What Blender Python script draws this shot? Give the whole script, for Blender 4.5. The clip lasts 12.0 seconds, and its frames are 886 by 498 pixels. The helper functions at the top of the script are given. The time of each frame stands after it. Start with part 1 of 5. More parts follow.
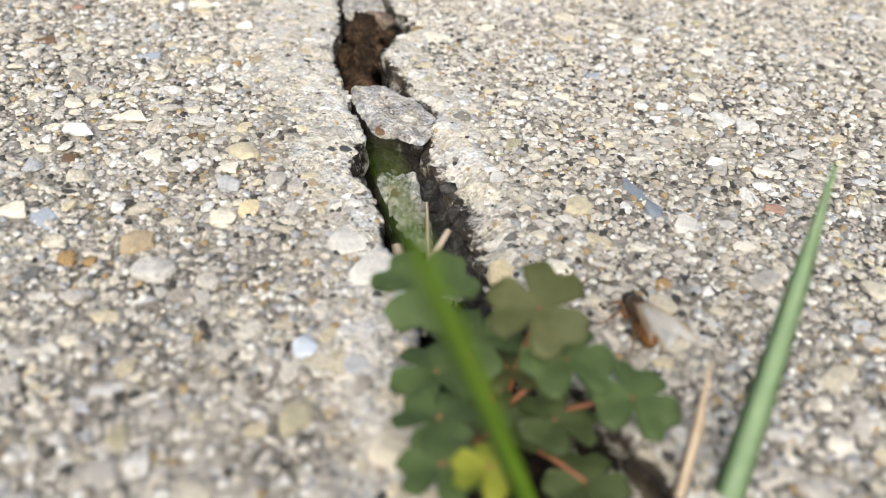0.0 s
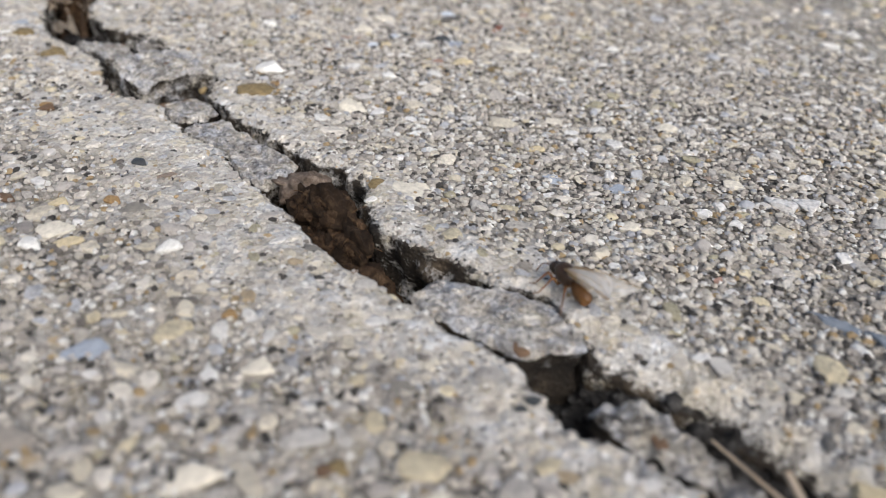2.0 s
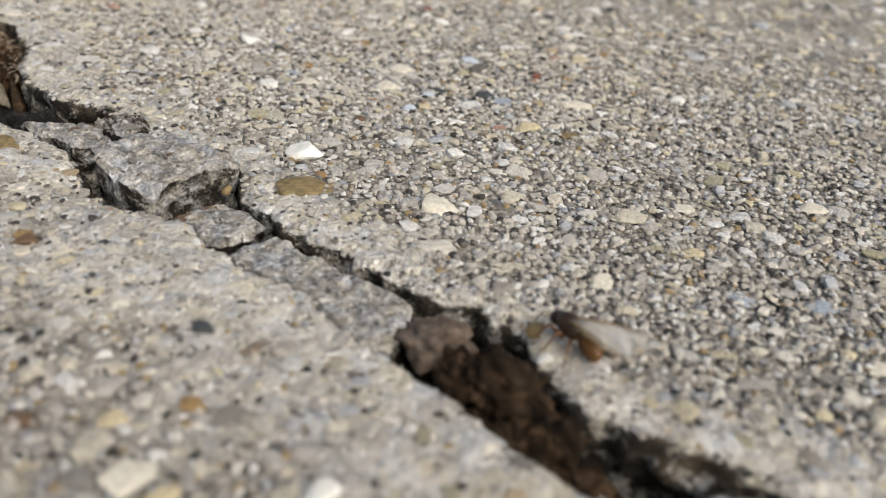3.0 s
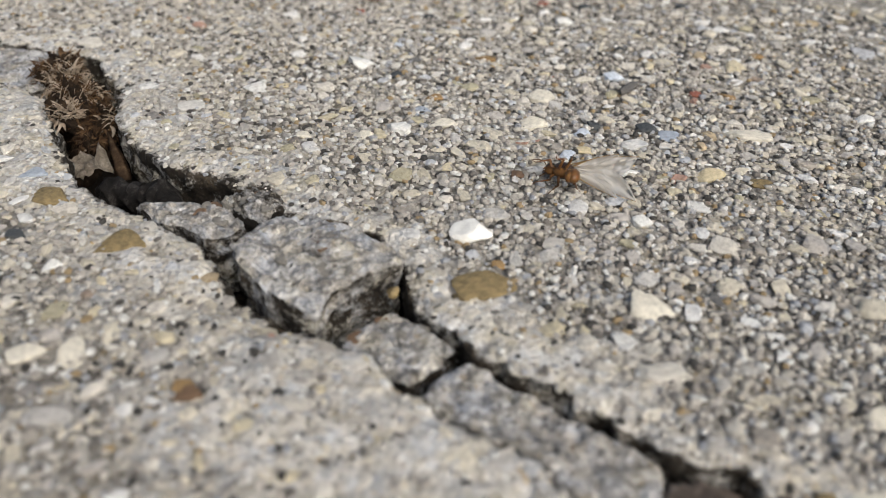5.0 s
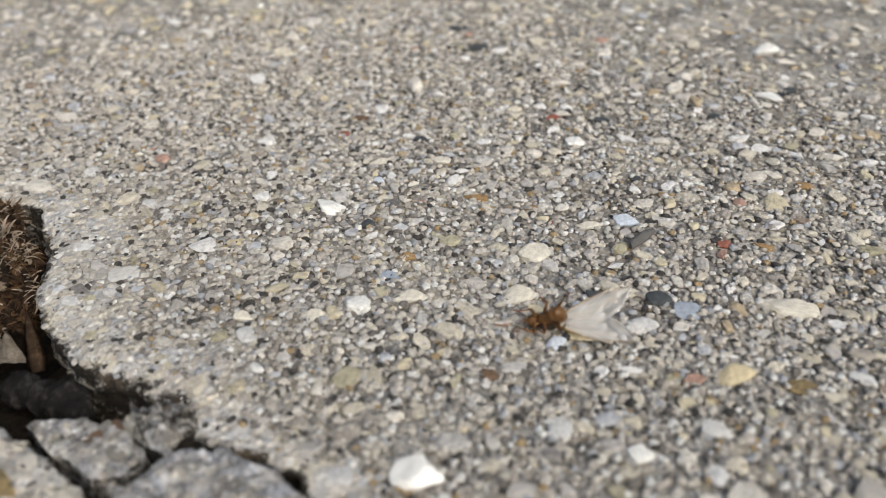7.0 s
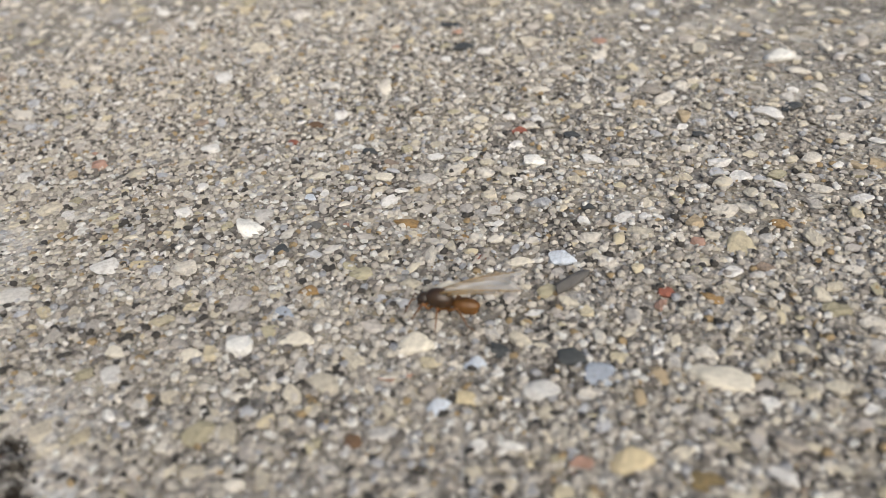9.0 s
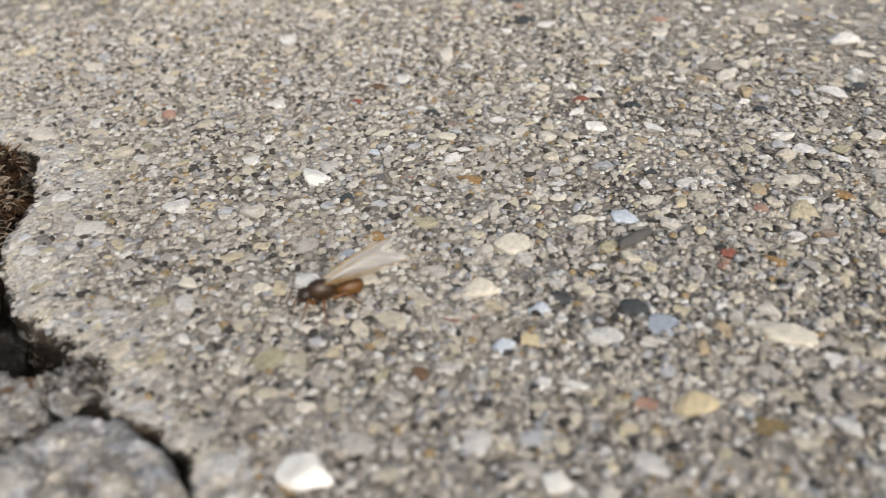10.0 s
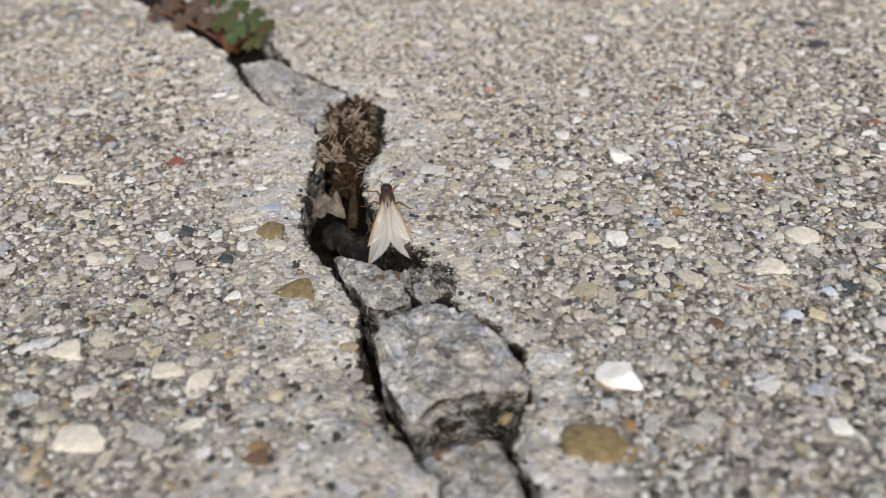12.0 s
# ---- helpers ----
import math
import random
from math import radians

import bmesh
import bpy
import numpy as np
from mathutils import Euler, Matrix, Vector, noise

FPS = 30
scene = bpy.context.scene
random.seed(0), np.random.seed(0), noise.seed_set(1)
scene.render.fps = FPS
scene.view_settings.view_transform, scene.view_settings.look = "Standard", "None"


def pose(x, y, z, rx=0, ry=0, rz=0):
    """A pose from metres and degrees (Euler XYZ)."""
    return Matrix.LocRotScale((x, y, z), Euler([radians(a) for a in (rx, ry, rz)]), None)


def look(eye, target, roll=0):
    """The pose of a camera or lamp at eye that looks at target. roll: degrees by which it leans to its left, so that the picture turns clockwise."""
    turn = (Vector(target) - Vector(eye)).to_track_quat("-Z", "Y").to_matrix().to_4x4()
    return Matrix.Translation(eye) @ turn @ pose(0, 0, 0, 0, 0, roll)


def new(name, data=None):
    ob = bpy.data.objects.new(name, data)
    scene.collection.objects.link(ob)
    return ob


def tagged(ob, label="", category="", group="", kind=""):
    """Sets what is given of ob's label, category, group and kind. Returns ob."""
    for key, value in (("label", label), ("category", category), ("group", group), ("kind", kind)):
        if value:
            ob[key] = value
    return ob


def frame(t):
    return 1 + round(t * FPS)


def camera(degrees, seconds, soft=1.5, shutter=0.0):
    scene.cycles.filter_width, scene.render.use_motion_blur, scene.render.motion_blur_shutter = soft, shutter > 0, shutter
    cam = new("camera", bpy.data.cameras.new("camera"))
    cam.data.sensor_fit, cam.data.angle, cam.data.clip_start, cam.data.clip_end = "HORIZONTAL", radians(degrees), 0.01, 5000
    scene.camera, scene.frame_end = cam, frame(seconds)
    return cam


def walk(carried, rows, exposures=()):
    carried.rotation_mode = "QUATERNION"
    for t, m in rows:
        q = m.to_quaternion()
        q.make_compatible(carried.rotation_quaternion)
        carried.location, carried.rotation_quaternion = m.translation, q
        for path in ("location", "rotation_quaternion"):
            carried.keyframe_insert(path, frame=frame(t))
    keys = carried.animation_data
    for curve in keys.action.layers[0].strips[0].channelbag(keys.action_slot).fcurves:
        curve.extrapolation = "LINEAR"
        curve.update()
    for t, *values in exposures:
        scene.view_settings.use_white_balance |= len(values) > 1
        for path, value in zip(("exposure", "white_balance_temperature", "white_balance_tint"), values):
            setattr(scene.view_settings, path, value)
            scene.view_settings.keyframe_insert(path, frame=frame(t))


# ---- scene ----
# All plan numbers are in centimetres; CM turns them into metres.
CM = 0.01
SECONDS = 12.0
cam = camera(57.0, SECONDS, 0.85, 0.12)
cam.data.dof.use_dof = True
cam.data.dof.focus_distance = 11.8 * CM
cam.data.dof.aperture_fstop = 19.0


def cms(v):
    return Vector(v) * CM


# seconds, eye, target, roll
PATH = [
    (0, (14.056, -7.233, 5.691), (8.601, -1.209, -0.137), 3.56),
    (0.4, (12.867, -6.719, 6.187), (7.612, -0.773, 0.102), 3.35),
    (0.5, (12.479, -6.710, 6.254), (7.397, -0.621, 0.163), 3.82),
    (1, (10.579, -8.216, 6.245), (6.305, -1.460, 0.237), 6.14),
    (1.5, (8.729, -8.103, 5.570), (5.835, -0.227, 0.130), 6.33),
    (2, (6.211, -6.886, 5.561), (4.757, 1.479, 0.278), 3.31),
    (2.5, (3.866, -5.516, 5.613), (3.237, 3.053, 0.497), 4.13),
    (3, (2.115, -3.717, 5.295), (2.297, 4.822, 0.093), 5.10),
    (3.5, (1.063, -2.863, 5.392), (1.234, 5.601, 0.070), 3.96),
    (3.6, (0.979, -3.034, 5.270), (1.116, 5.418, -0.075), 3.98),
    (3.7, (0.844, -3.046, 5.447), (1.029, 5.268, -0.107), 4.43),
    (5.3, (-0.085, -0.442, 6.060), (-0.190, 7.605, 0.124), 1.46),
    (5.5, (-0.000, 0.000, 6.102), (0.000, 8.093, 0.227), 1.42),
    (6, (0.368, 0.654, 6.185), (0.397, 8.684, 0.226), 0.93),
    (6.5, (0.881, 0.901, 6.206), (0.573, 9.041, 0.405), 0.30),
    (7, (1.155, 1.870, 6.455), (0.193, 10.123, 0.890), -2.07),
    (7.5, (2.492, 3.321, 6.491), (1.003, 11.224, 0.548), -4.10),
    (7.7, (2.644, 3.539, 6.469), (1.048, 11.582, 0.745), -3.68),
    (9.3, (3.221, 3.528, 6.299), (1.224, 11.458, 0.544), -3.62),
    (9.5, (3.165, 3.478, 6.145), (1.103, 11.425, 0.436), -3.36),
    (10, (2.826, 2.924, 5.996), (0.577, 10.788, 0.243), -2.31),
    (10.5, (1.758, 1.381, 6.035), (-1.312, 9.087, 0.450), -1.26),
    (11, (1.752, 0.724, 6.162), (-2.269, 8.022, 0.633), -1.48),
    (11.5, (1.840, 0.626, 6.476), (-2.361, 7.826, 0.953), -1.81),
    (12, (2.151, 0.529, 6.387), (-2.282, 7.579, 0.852), -1.76),
]
walk(cam, [(t, look(cms(eye), cms(target), roll)) for t, eye, target, roll in PATH],
     exposures=[(0.0, 0.72, 6440, 6), (0.5, 0.2, 6270, 7), (1.0, 0.17, 6170, 9), (1.5, 0.15, 6170, 10), (2.0, 0.17, 6140, 10), (2.5, 0.19, 6240, 7), (3.0, 0.10, 6550, 7), (3.5, 0.08, 6640, 4), (5.5, 0.11, 6370, 8), (7.5, 0.1, 6370, 7), (9.5, 0.12, 6570, 8),
                (10.0, 0.12, 6520, 8), (10.5, 0.13, 6420, 8), (12.0, 0.13, 6310, 8)])

# ---- light: bright overcast day, open sky ----
world = bpy.data.worlds.new("overcast_sky")
scene.world = world
world.use_nodes = True
wn = world.node_tree
sky = wn.nodes.new("ShaderNodeTexSky")
sky.sky_type = "NISHITA"
sky.sun_disc = False
sky.sun_elevation, sky.sun_rotation = radians(42), radians(142)
sky.air_density, sky.dust_density, sky.ozone_density = 1.0, 6.0, 0.6
wn.nodes["Background"].inputs["Strength"].default_value = 0.11
wn.links.new(sky.outputs["Color"], wn.nodes["Background"].inputs["Color"])
sun = new("sun", bpy.data.lights.new("sun", "SUN"))
sun.data.energy, sun.data.angle, sun.data.color = 2.1, radians(55), (1.0, 0.98, 0.95)
sun.matrix_world = look((0, 0, 3), (-0.46, 0.58, 3 - 0.67))


# ---- materials ----
def shader(name):
    m = bpy.data.materials.new(name)
    m.use_nodes = True
    return m, m.node_tree, m.node_tree.nodes["Principled BSDF"]


def node(nt, kind, **values):
    n = nt.nodes.new(kind)
    for key, value in values.items():
        n.inputs[key].default_value = value
    return n


def coords(nt):
    return nt.nodes.new("ShaderNodeTexCoord").outputs["Object"]


def noise_tex(nt, scale, detail=4.0, rough=0.6):
    n = node(nt, "ShaderNodeTexNoise", Scale=scale, Detail=detail, Roughness=rough)
    nt.links.new(coords(nt), n.inputs["Vector"])
    return n.outputs["Fac"]


def ramp(nt, source, stops, constant=False):
    r = nt.nodes.new("ShaderNodeValToRGB")
    r.color_ramp.interpolation = "CONSTANT" if constant else "LINEAR"
    while len(r.color_ramp.elements) < len(stops):
        r.color_ramp.elements.new(0.5)
    for e, (at, colour) in zip(r.color_ramp.elements, stops):
        e.position, e.color = at, (*colour, 1)
    nt.links.new(source, r.inputs["Fac"])
    return r.outputs["Color"]


def mix(nt, fac, a, b, kind="MIX"):
    n = nt.nodes.new("ShaderNodeMix")
    n.data_type, n.blend_type = "RGBA", kind
    for socket, value in ((n.inputs[0], fac), (n.inputs[6], a), (n.inputs[7], b)):
        if isinstance(value, (int, float)):
            socket.default_value = value
        elif isinstance(value, tuple):
            socket.default_value = (*value, 1)
        else:
            nt.links.new(value, socket)
    return n.outputs[2]


def calc(nt, op, a, b=0.0):
    n = nt.nodes.new("ShaderNodeMath")
    n.operation = op
    n.use_clamp = True
    for socket, value in zip(n.inputs, (a, b)):
        if isinstance(value, (int, float)):
            socket.default_value = value
        else:
            nt.links.new(value, socket)
    return n.outputs[0]


def bump(nt, bsdf, source, strength, distance):
    n = node(nt, "ShaderNodeBump", Strength=strength, Distance=distance)
    nt.links.new(source, n.inputs["Height"])
    nt.links.new(n.outputs["Normal"], bsdf.inputs["Normal"])


def spread(weighted):
    """Stops of a constant ramp from rows of weight and colour."""
    total, at, stops = sum(w for w, _ in weighted), 0.0, []
    for w, colour in weighted:
        stops.append((at, colour))
        at += w / total
    return stops


def dusted(rows, share, dust=(0.50, 0.475, 0.42)):
    """The colours of stones under the same film of cement dust."""
    return [(w, tuple(c * (1 - share) + d * share for c, d in zip(colour, dust))) for w, colour in rows]


AGGREGATE = spread(dusted([
    (20, (0.70, 0.64, 0.515)), (13, (0.60, 0.545, 0.42)), (13, (0.62, 0.60, 0.57)), (9, (0.49, 0.465, 0.43)),
    (7, (0.52, 0.54, 0.58)), (0.8, (0.20, 0.185, 0.175)), (0.25, (0.06, 0.062, 0.064)), (2.0, (0.46, 0.35, 0.20)),
    (1.3, (0.27, 0.19, 0.13)), (0.5, (0.42, 0.22, 0.15)), (20, (0.76, 0.715, 0.635)), (13, (0.86, 0.85, 0.83)),
    (9, (0.52, 0.485, 0.45)), (4, (0.38, 0.34, 0.29)), (10, (0.66, 0.58, 0.39)), (6, (0.45, 0.41, 0.26))], 0.16, (0.78, 0.74, 0.69)))
GRIT = spread([
    (16, (0.62, 0.58, 0.51)), (14, (0.53, 0.49, 0.44)), (9, (0.40, 0.37, 0.335)), (8, (0.23, 0.21, 0.19)),
    (6, (0.075, 0.07, 0.064)), (14, (0.70, 0.66, 0.60)), (3, (0.44, 0.33, 0.19)), (9, (0.84, 0.83, 0.80)), (5, (0.46, 0.47, 0.50))])


def stone_material(name, stops, source, scale):
    m, nt, bsdf = shader(name)
    if source == "object":
        value = nt.nodes.new("ShaderNodeObjectInfo").outputs["Random"]
    else:
        value = nt.nodes.new("ShaderNodeNewGeometry").outputs["Random Per Island"]
    base = ramp(nt, value, stops, constant=True)
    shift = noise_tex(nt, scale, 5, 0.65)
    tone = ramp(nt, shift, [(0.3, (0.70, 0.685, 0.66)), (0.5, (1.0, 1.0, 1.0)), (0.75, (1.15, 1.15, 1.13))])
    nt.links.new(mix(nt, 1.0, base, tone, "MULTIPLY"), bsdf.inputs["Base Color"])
    bsdf.inputs["Roughness"].default_value = 0.72
    bsdf.inputs["Specular IOR Level"].default_value = 0.35
    bump(nt, bsdf, noise_tex(nt, scale * 1.9, 6, 0.75), 1.0, 0.0006)
    return m


def plain_stone(name, colour, rough=0.6, scale=270.0, mottle=1.0):
    """A stone of one kind: its colour, mottled and grained."""
    m, nt, bsdf = shader(name)
    dark = tuple(c * (1 - 0.4 * mottle) for c in colour)
    light = tuple(min(1.0, c * (1 + 0.22 * mottle)) for c in colour)
    nt.links.new(ramp(nt, noise_tex(nt, scale, 6, 0.68), [(0.28, dark), (0.52, colour), (0.78, light)]), bsdf.inputs["Base Color"])
    bsdf.inputs["Roughness"].default_value = rough
    bump(nt, bsdf, noise_tex(nt, scale * 2.5, 6, 0.75), 0.7, 0.0003)
    return m


def concrete_material(name, light, mid, dark, blotch, sandy, speckle):
    """Weathered concrete: cement paste with sand grains, stone faces cut flush, pores, and broken faces soiled and, in
    the crack, darkened for shade. Where the attribute "paste" is low the paste is worn back and holds dust, with the
    gaps' shade in its colour."""
    m, nt, bsdf = shader(name)
    paste = ramp(nt, noise_tex(nt, 170, 7, 0.72), [(0.40, dark), (0.5, mid), (0.60, light)])
    worn = nt.nodes.new("ShaderNodeAttribute")
    worn.attribute_name = "paste"
    # dust between the gravel, its dark end painting the shade of the gaps
    dust_shade = ramp(nt, noise_tex(nt, 60, 5, 0.7), [(0.38, (0.06, 0.054, 0.048)), (0.5, (0.20, 0.185, 0.16)), (0.64, (0.42, 0.39, 0.34))])
    base = mix(nt, worn.outputs["Fac"], dust_shade, paste)
    patchy = ramp(nt, noise_tex(nt, 210, 4, 0.6), [(0.36, (0.92, 0.985, 1.09)), (0.5, (1.0, 1.0, 1.0)), (0.64, (1.06, 1.01, 0.85))])
    base = mix(nt, 1.0, base, patchy, "MULTIPLY")
    cells = node(nt, "ShaderNodeTexVoronoi", Scale=1700.0)
    nt.links.new(coords(nt), cells.inputs["Vector"])
    split = nt.nodes.new("ShaderNodeSeparateColor")
    nt.links.new(cells.outputs["Color"], split.inputs[0])
    grains = ramp(nt, split.outputs[0], GRIT, constant=True)
    colour = mix(nt, ramp(nt, split.outputs[2], [(0.0, (0.05,) * 3), (0.6, (0.5 * sandy,) * 3), (1.0, (sandy,) * 3)]), base, grains)
    # stone faces cut flush
    warp = nt.nodes.new("ShaderNodeVectorMath")
    warp.operation = "MULTIPLY_ADD"
    warped = node(nt, "ShaderNodeTexNoise", Scale=900.0, Detail=3.0)
    nt.links.new(coords(nt), warped.inputs["Vector"])
    nt.links.new(warped.outputs["Color"], warp.inputs[0])
    warp.inputs[1].default_value = (0.0011, 0.0011, 0.0011)
    nt.links.new(coords(nt), warp.inputs[2])
    for scale, share, edge in ((190.0, 0.38, 0.40), (400.0, 0.42, 0.42), (820.0, 0.34, 0.42)):
        spots = node(nt, "ShaderNodeTexVoronoi", Scale=scale)
        nt.links.new(warp.outputs[0], spots.inputs["Vector"])
        pick = nt.nodes.new("ShaderNodeSeparateColor")
        nt.links.new(spots.outputs["Color"], pick.inputs[0])
        shape = ramp(nt, spots.outputs["Distance"], [(edge - 0.1, (1, 1, 1)), (edge, (0, 0, 0))])
        chosen = ramp(nt, pick.outputs[1], [(0.0, (blotch,) * 3), (share, (0, 0, 0))], constant=True)
        face = ramp(nt, pick.outputs[0], [(0.0, (0.28, 0.25, 0.215)), (0.3, (0.39, 0.36, 0.31)), (0.5, (0.40, 0.36, 0.295)), (0.75, (0.46, 0.465, 0.48)), (1.0, (0.64, 0.60, 0.51))])
        colour = mix(nt, calc(nt, "MULTIPLY", shape, chosen), colour, face)
    fleck = ramp(nt, noise_tex(nt, 750, 6, 0.75), [(0.36, (1 - 0.6 * speckle,) * 3), (0.5, (1.0, 1.0, 1.0)), (0.62, (1 + 0.6 * speckle,) * 3)])
    colour = mix(nt, 1.0, colour, fleck, "MULTIPLY")
    pores = node(nt, "ShaderNodeTexVoronoi", Scale=1250.0)
    nt.links.new(warp.outputs[0], pores.inputs["Vector"])
    pore_pick = nt.nodes.new("ShaderNodeSeparateColor")
    nt.links.new(pores.outputs["Color"], pore_pick.inputs[0])
    pore = calc(nt, "MULTIPLY", ramp(nt, pores.outputs["Distance"], [(0.2, (1, 1, 1)), (0.36, (0, 0, 0))]),
                ramp(nt, pore_pick.outputs[2], [(0.0, (0.75,) * 3), (0.09, (0, 0, 0))], constant=True))
    colour = mix(nt, pore, colour, (0.09, 0.08, 0.07))
    grime_shade = nt.nodes.new("ShaderNodeAttribute")
    grime_shade.attribute_name = "grime_shade"
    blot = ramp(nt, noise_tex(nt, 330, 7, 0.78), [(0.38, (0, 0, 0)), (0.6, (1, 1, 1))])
    level = calc(nt, "MULTIPLY", calc(nt, "SUBTRACT", grime_shade.outputs["Fac"], calc(nt, "MULTIPLY", blot, 0.7)), 2.6)
    dirt_shade = ramp(nt, noise_tex(nt, 150, 5, 0.65), [(0.38, (0.012, 0.010, 0.008)), (0.55, (0.034, 0.027, 0.020)), (0.72, (0.11, 0.084, 0.056))])
    colour = mix(nt, level, colour, dirt_shade)
    nt.links.new(colour, bsdf.inputs["Base Color"])
    bsdf.inputs["Roughness"].default_value = 0.86
    bsdf.inputs["Specular IOR Level"].default_value = 0.25
    height = mix(nt, 0.5, mix(nt, 0.45, cells.outputs["Distance"], noise_tex(nt, 1500, 6, 0.8)), calc(nt, "SUBTRACT", 1.0, pore))
    bump(nt, bsdf, height, 1.0, 0.0011)
    return m


def soil_material(name, dark, mid, light):
    m, nt, bsdf = shader(name)
    nt.links.new(ramp(nt, noise_tex(nt, 420, 7, 0.75), [(0.3, dark), (0.52, mid), (0.75, light)]), bsdf.inputs["Base Color"])
    bsdf.inputs["Roughness"].default_value = 0.95
    bsdf.inputs["Specular IOR Level"].default_value = 0.15
    bump(nt, bsdf, noise_tex(nt, 1500, 6, 0.8), 1.0, 0.0008)
    return m


def leaf_material(name, low, high, through_light=0.35):
    m, nt, bsdf = shader(name)
    colour = ramp(nt, noise_tex(nt, 220, 4, 0.6), [(0.3, low), (0.7, high)])
    nt.links.new(colour, bsdf.inputs["Base Color"])
    bsdf.inputs["Roughness"].default_value = 0.65
    bump(nt, bsdf, noise_tex(nt, 900, 3, 0.6), 0.25, 0.0003)
    thin = nt.nodes.new("ShaderNodeBsdfTranslucent")
    nt.links.new(mix(nt, 1.0, colour, (1.25, 1.3, 0.7), "MULTIPLY"), thin.inputs["Color"])
    both = nt.nodes.new("ShaderNodeMixShader")
    both.inputs[0].default_value = through_light
    nt.links.new(bsdf.outputs[0], both.inputs[1])
    nt.links.new(thin.outputs[0], both.inputs[2])
    nt.links.new(both.outputs[0], nt.nodes["Material Output"].inputs["Surface"])
    return m


def chitin_material(name, colour, rough=0.32):
    m, nt, bsdf = shader(name)
    dark = tuple(c * 0.5 for c in colour)
    nt.links.new(ramp(nt, noise_tex(nt, 700, 4, 0.6), [(0.3, dark), (0.7, colour)]), bsdf.inputs["Base Color"])
    bsdf.inputs["Roughness"].default_value = rough
    bsdf.inputs["Subsurface Weight"].default_value = 0.15
    bsdf.inputs["Subsurface Radius"].default_value = (0.0006, 0.0003, 0.0001)
    bsdf.inputs["Subsurface Scale"].default_value = 1.0
    return m


def wing_material(name):
    """A clear film with an amber cast and a silky sheen."""
    m, nt, bsdf = shader(name)
    nt.links.new(ramp(nt, noise_tex(nt, 330, 3, 0.5), [(0.3, (0.80, 0.78, 0.73)), (0.7, (0.92, 0.92, 0.92))]), bsdf.inputs["Base Color"])
    bsdf.inputs["Roughness"].default_value = 0.28
    bsdf.inputs["Sheen Weight"].default_value = 0.3
    clear = nt.nodes.new("ShaderNodeBsdfTransparent")
    clear.inputs["Color"].default_value = (0.985, 0.97, 0.945, 1)
    both = nt.nodes.new("ShaderNodeMixShader")
    both.inputs[0].default_value = 0.3
    nt.links.new(clear.outputs[0], both.inputs[1])
    nt.links.new(bsdf.outputs[0], both.inputs[2])
    nt.links.new(both.outputs[0], nt.nodes["Material Output"].inputs["Surface"])
    return m


M_SLAB = concrete_material("weathered_concrete", (0.60, 0.575, 0.53), (0.50, 0.475, 0.43), (0.37, 0.35, 0.315), 0.42, 0.55, 0.3)
M_BLOCK = concrete_material("broken_concrete", (0.41, 0.41, 0.42), (0.31, 0.305, 0.302), (0.19, 0.175, 0.16), 0.65, 0.35, 0.8)
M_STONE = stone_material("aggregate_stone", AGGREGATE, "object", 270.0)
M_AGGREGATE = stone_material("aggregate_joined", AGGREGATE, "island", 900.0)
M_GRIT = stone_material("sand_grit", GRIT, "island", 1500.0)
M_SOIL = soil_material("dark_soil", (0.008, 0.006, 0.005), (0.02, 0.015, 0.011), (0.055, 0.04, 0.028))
M_CLUMP = soil_material("brown_soil", (0.009, 0.006, 0.004), (0.034, 0.022, 0.014), (0.13, 0.085, 0.05))
M_CRUMB = soil_material("soil_crumbs", (0.018, 0.011, 0.007), (0.07, 0.043, 0.025), (0.24, 0.155, 0.09))
M_MOSS = soil_material("dry_moss", (0.008, 0.005, 0.004), (0.028, 0.018, 0.011), (0.10, 0.066, 0.04))
M_FIBRE = soil_material("dry_fibre", (0.16, 0.115, 0.075), (0.46, 0.37, 0.28), (0.76, 0.69, 0.58))
M_RUBBLE = soil_material("grey_rubble", (0.014, 0.013, 0.012), (0.055, 0.052, 0.050), (0.20, 0.19, 0.18))
M_DIRTY = soil_material("soiled_stone", (0.07, 0.05, 0.035), (0.24, 0.185, 0.145), (0.50, 0.42, 0.35))
M_FIBRE_DARK = soil_material("dark_fibre", (0.02, 0.013, 0.008), (0.075, 0.045, 0.026), (0.18, 0.115, 0.07))
M_RUST = soil_material("rusty_fibre", (0.035, 0.02, 0.01), (0.12, 0.068, 0.034), (0.34, 0.22, 0.12))
M_BARK = soil_material("black_bark", (0.006, 0.005, 0.005), (0.022, 0.02, 0.019), (0.13, 0.118, 0.108))
M_STRAW = leaf_material("dry_straw", (0.34, 0.25, 0.17), (0.54, 0.45, 0.35), 0.2)
M_CLOVER = leaf_material("clover_green", (0.055, 0.088, 0.026), (0.09, 0.135, 0.042))
M_BRONZE = leaf_material("clover_bronze", (0.066, 0.076, 0.022), (0.10, 0.108, 0.036))
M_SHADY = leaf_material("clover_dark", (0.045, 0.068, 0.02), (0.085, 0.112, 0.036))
M_RUSSET = leaf_material("clover_russet", (0.085, 0.055, 0.038), (0.18, 0.12, 0.09))
M_YELLOWING = leaf_material("clover_yellowing", (0.20, 0.24, 0.02), (0.30, 0.30, 0.03))
M_RED_STEM = leaf_material("red_stem", (0.16, 0.06, 0.03), (0.26, 0.11, 0.05), 0.15)
M_GRASS = leaf_material("grass_green", (0.10, 0.20, 0.008), (0.15, 0.27, 0.015), 0.3)
M_GRASS_PALE = leaf_material("grass_pale_green", (0.21, 0.31, 0.17), (0.29, 0.39, 0.24), 0.45)
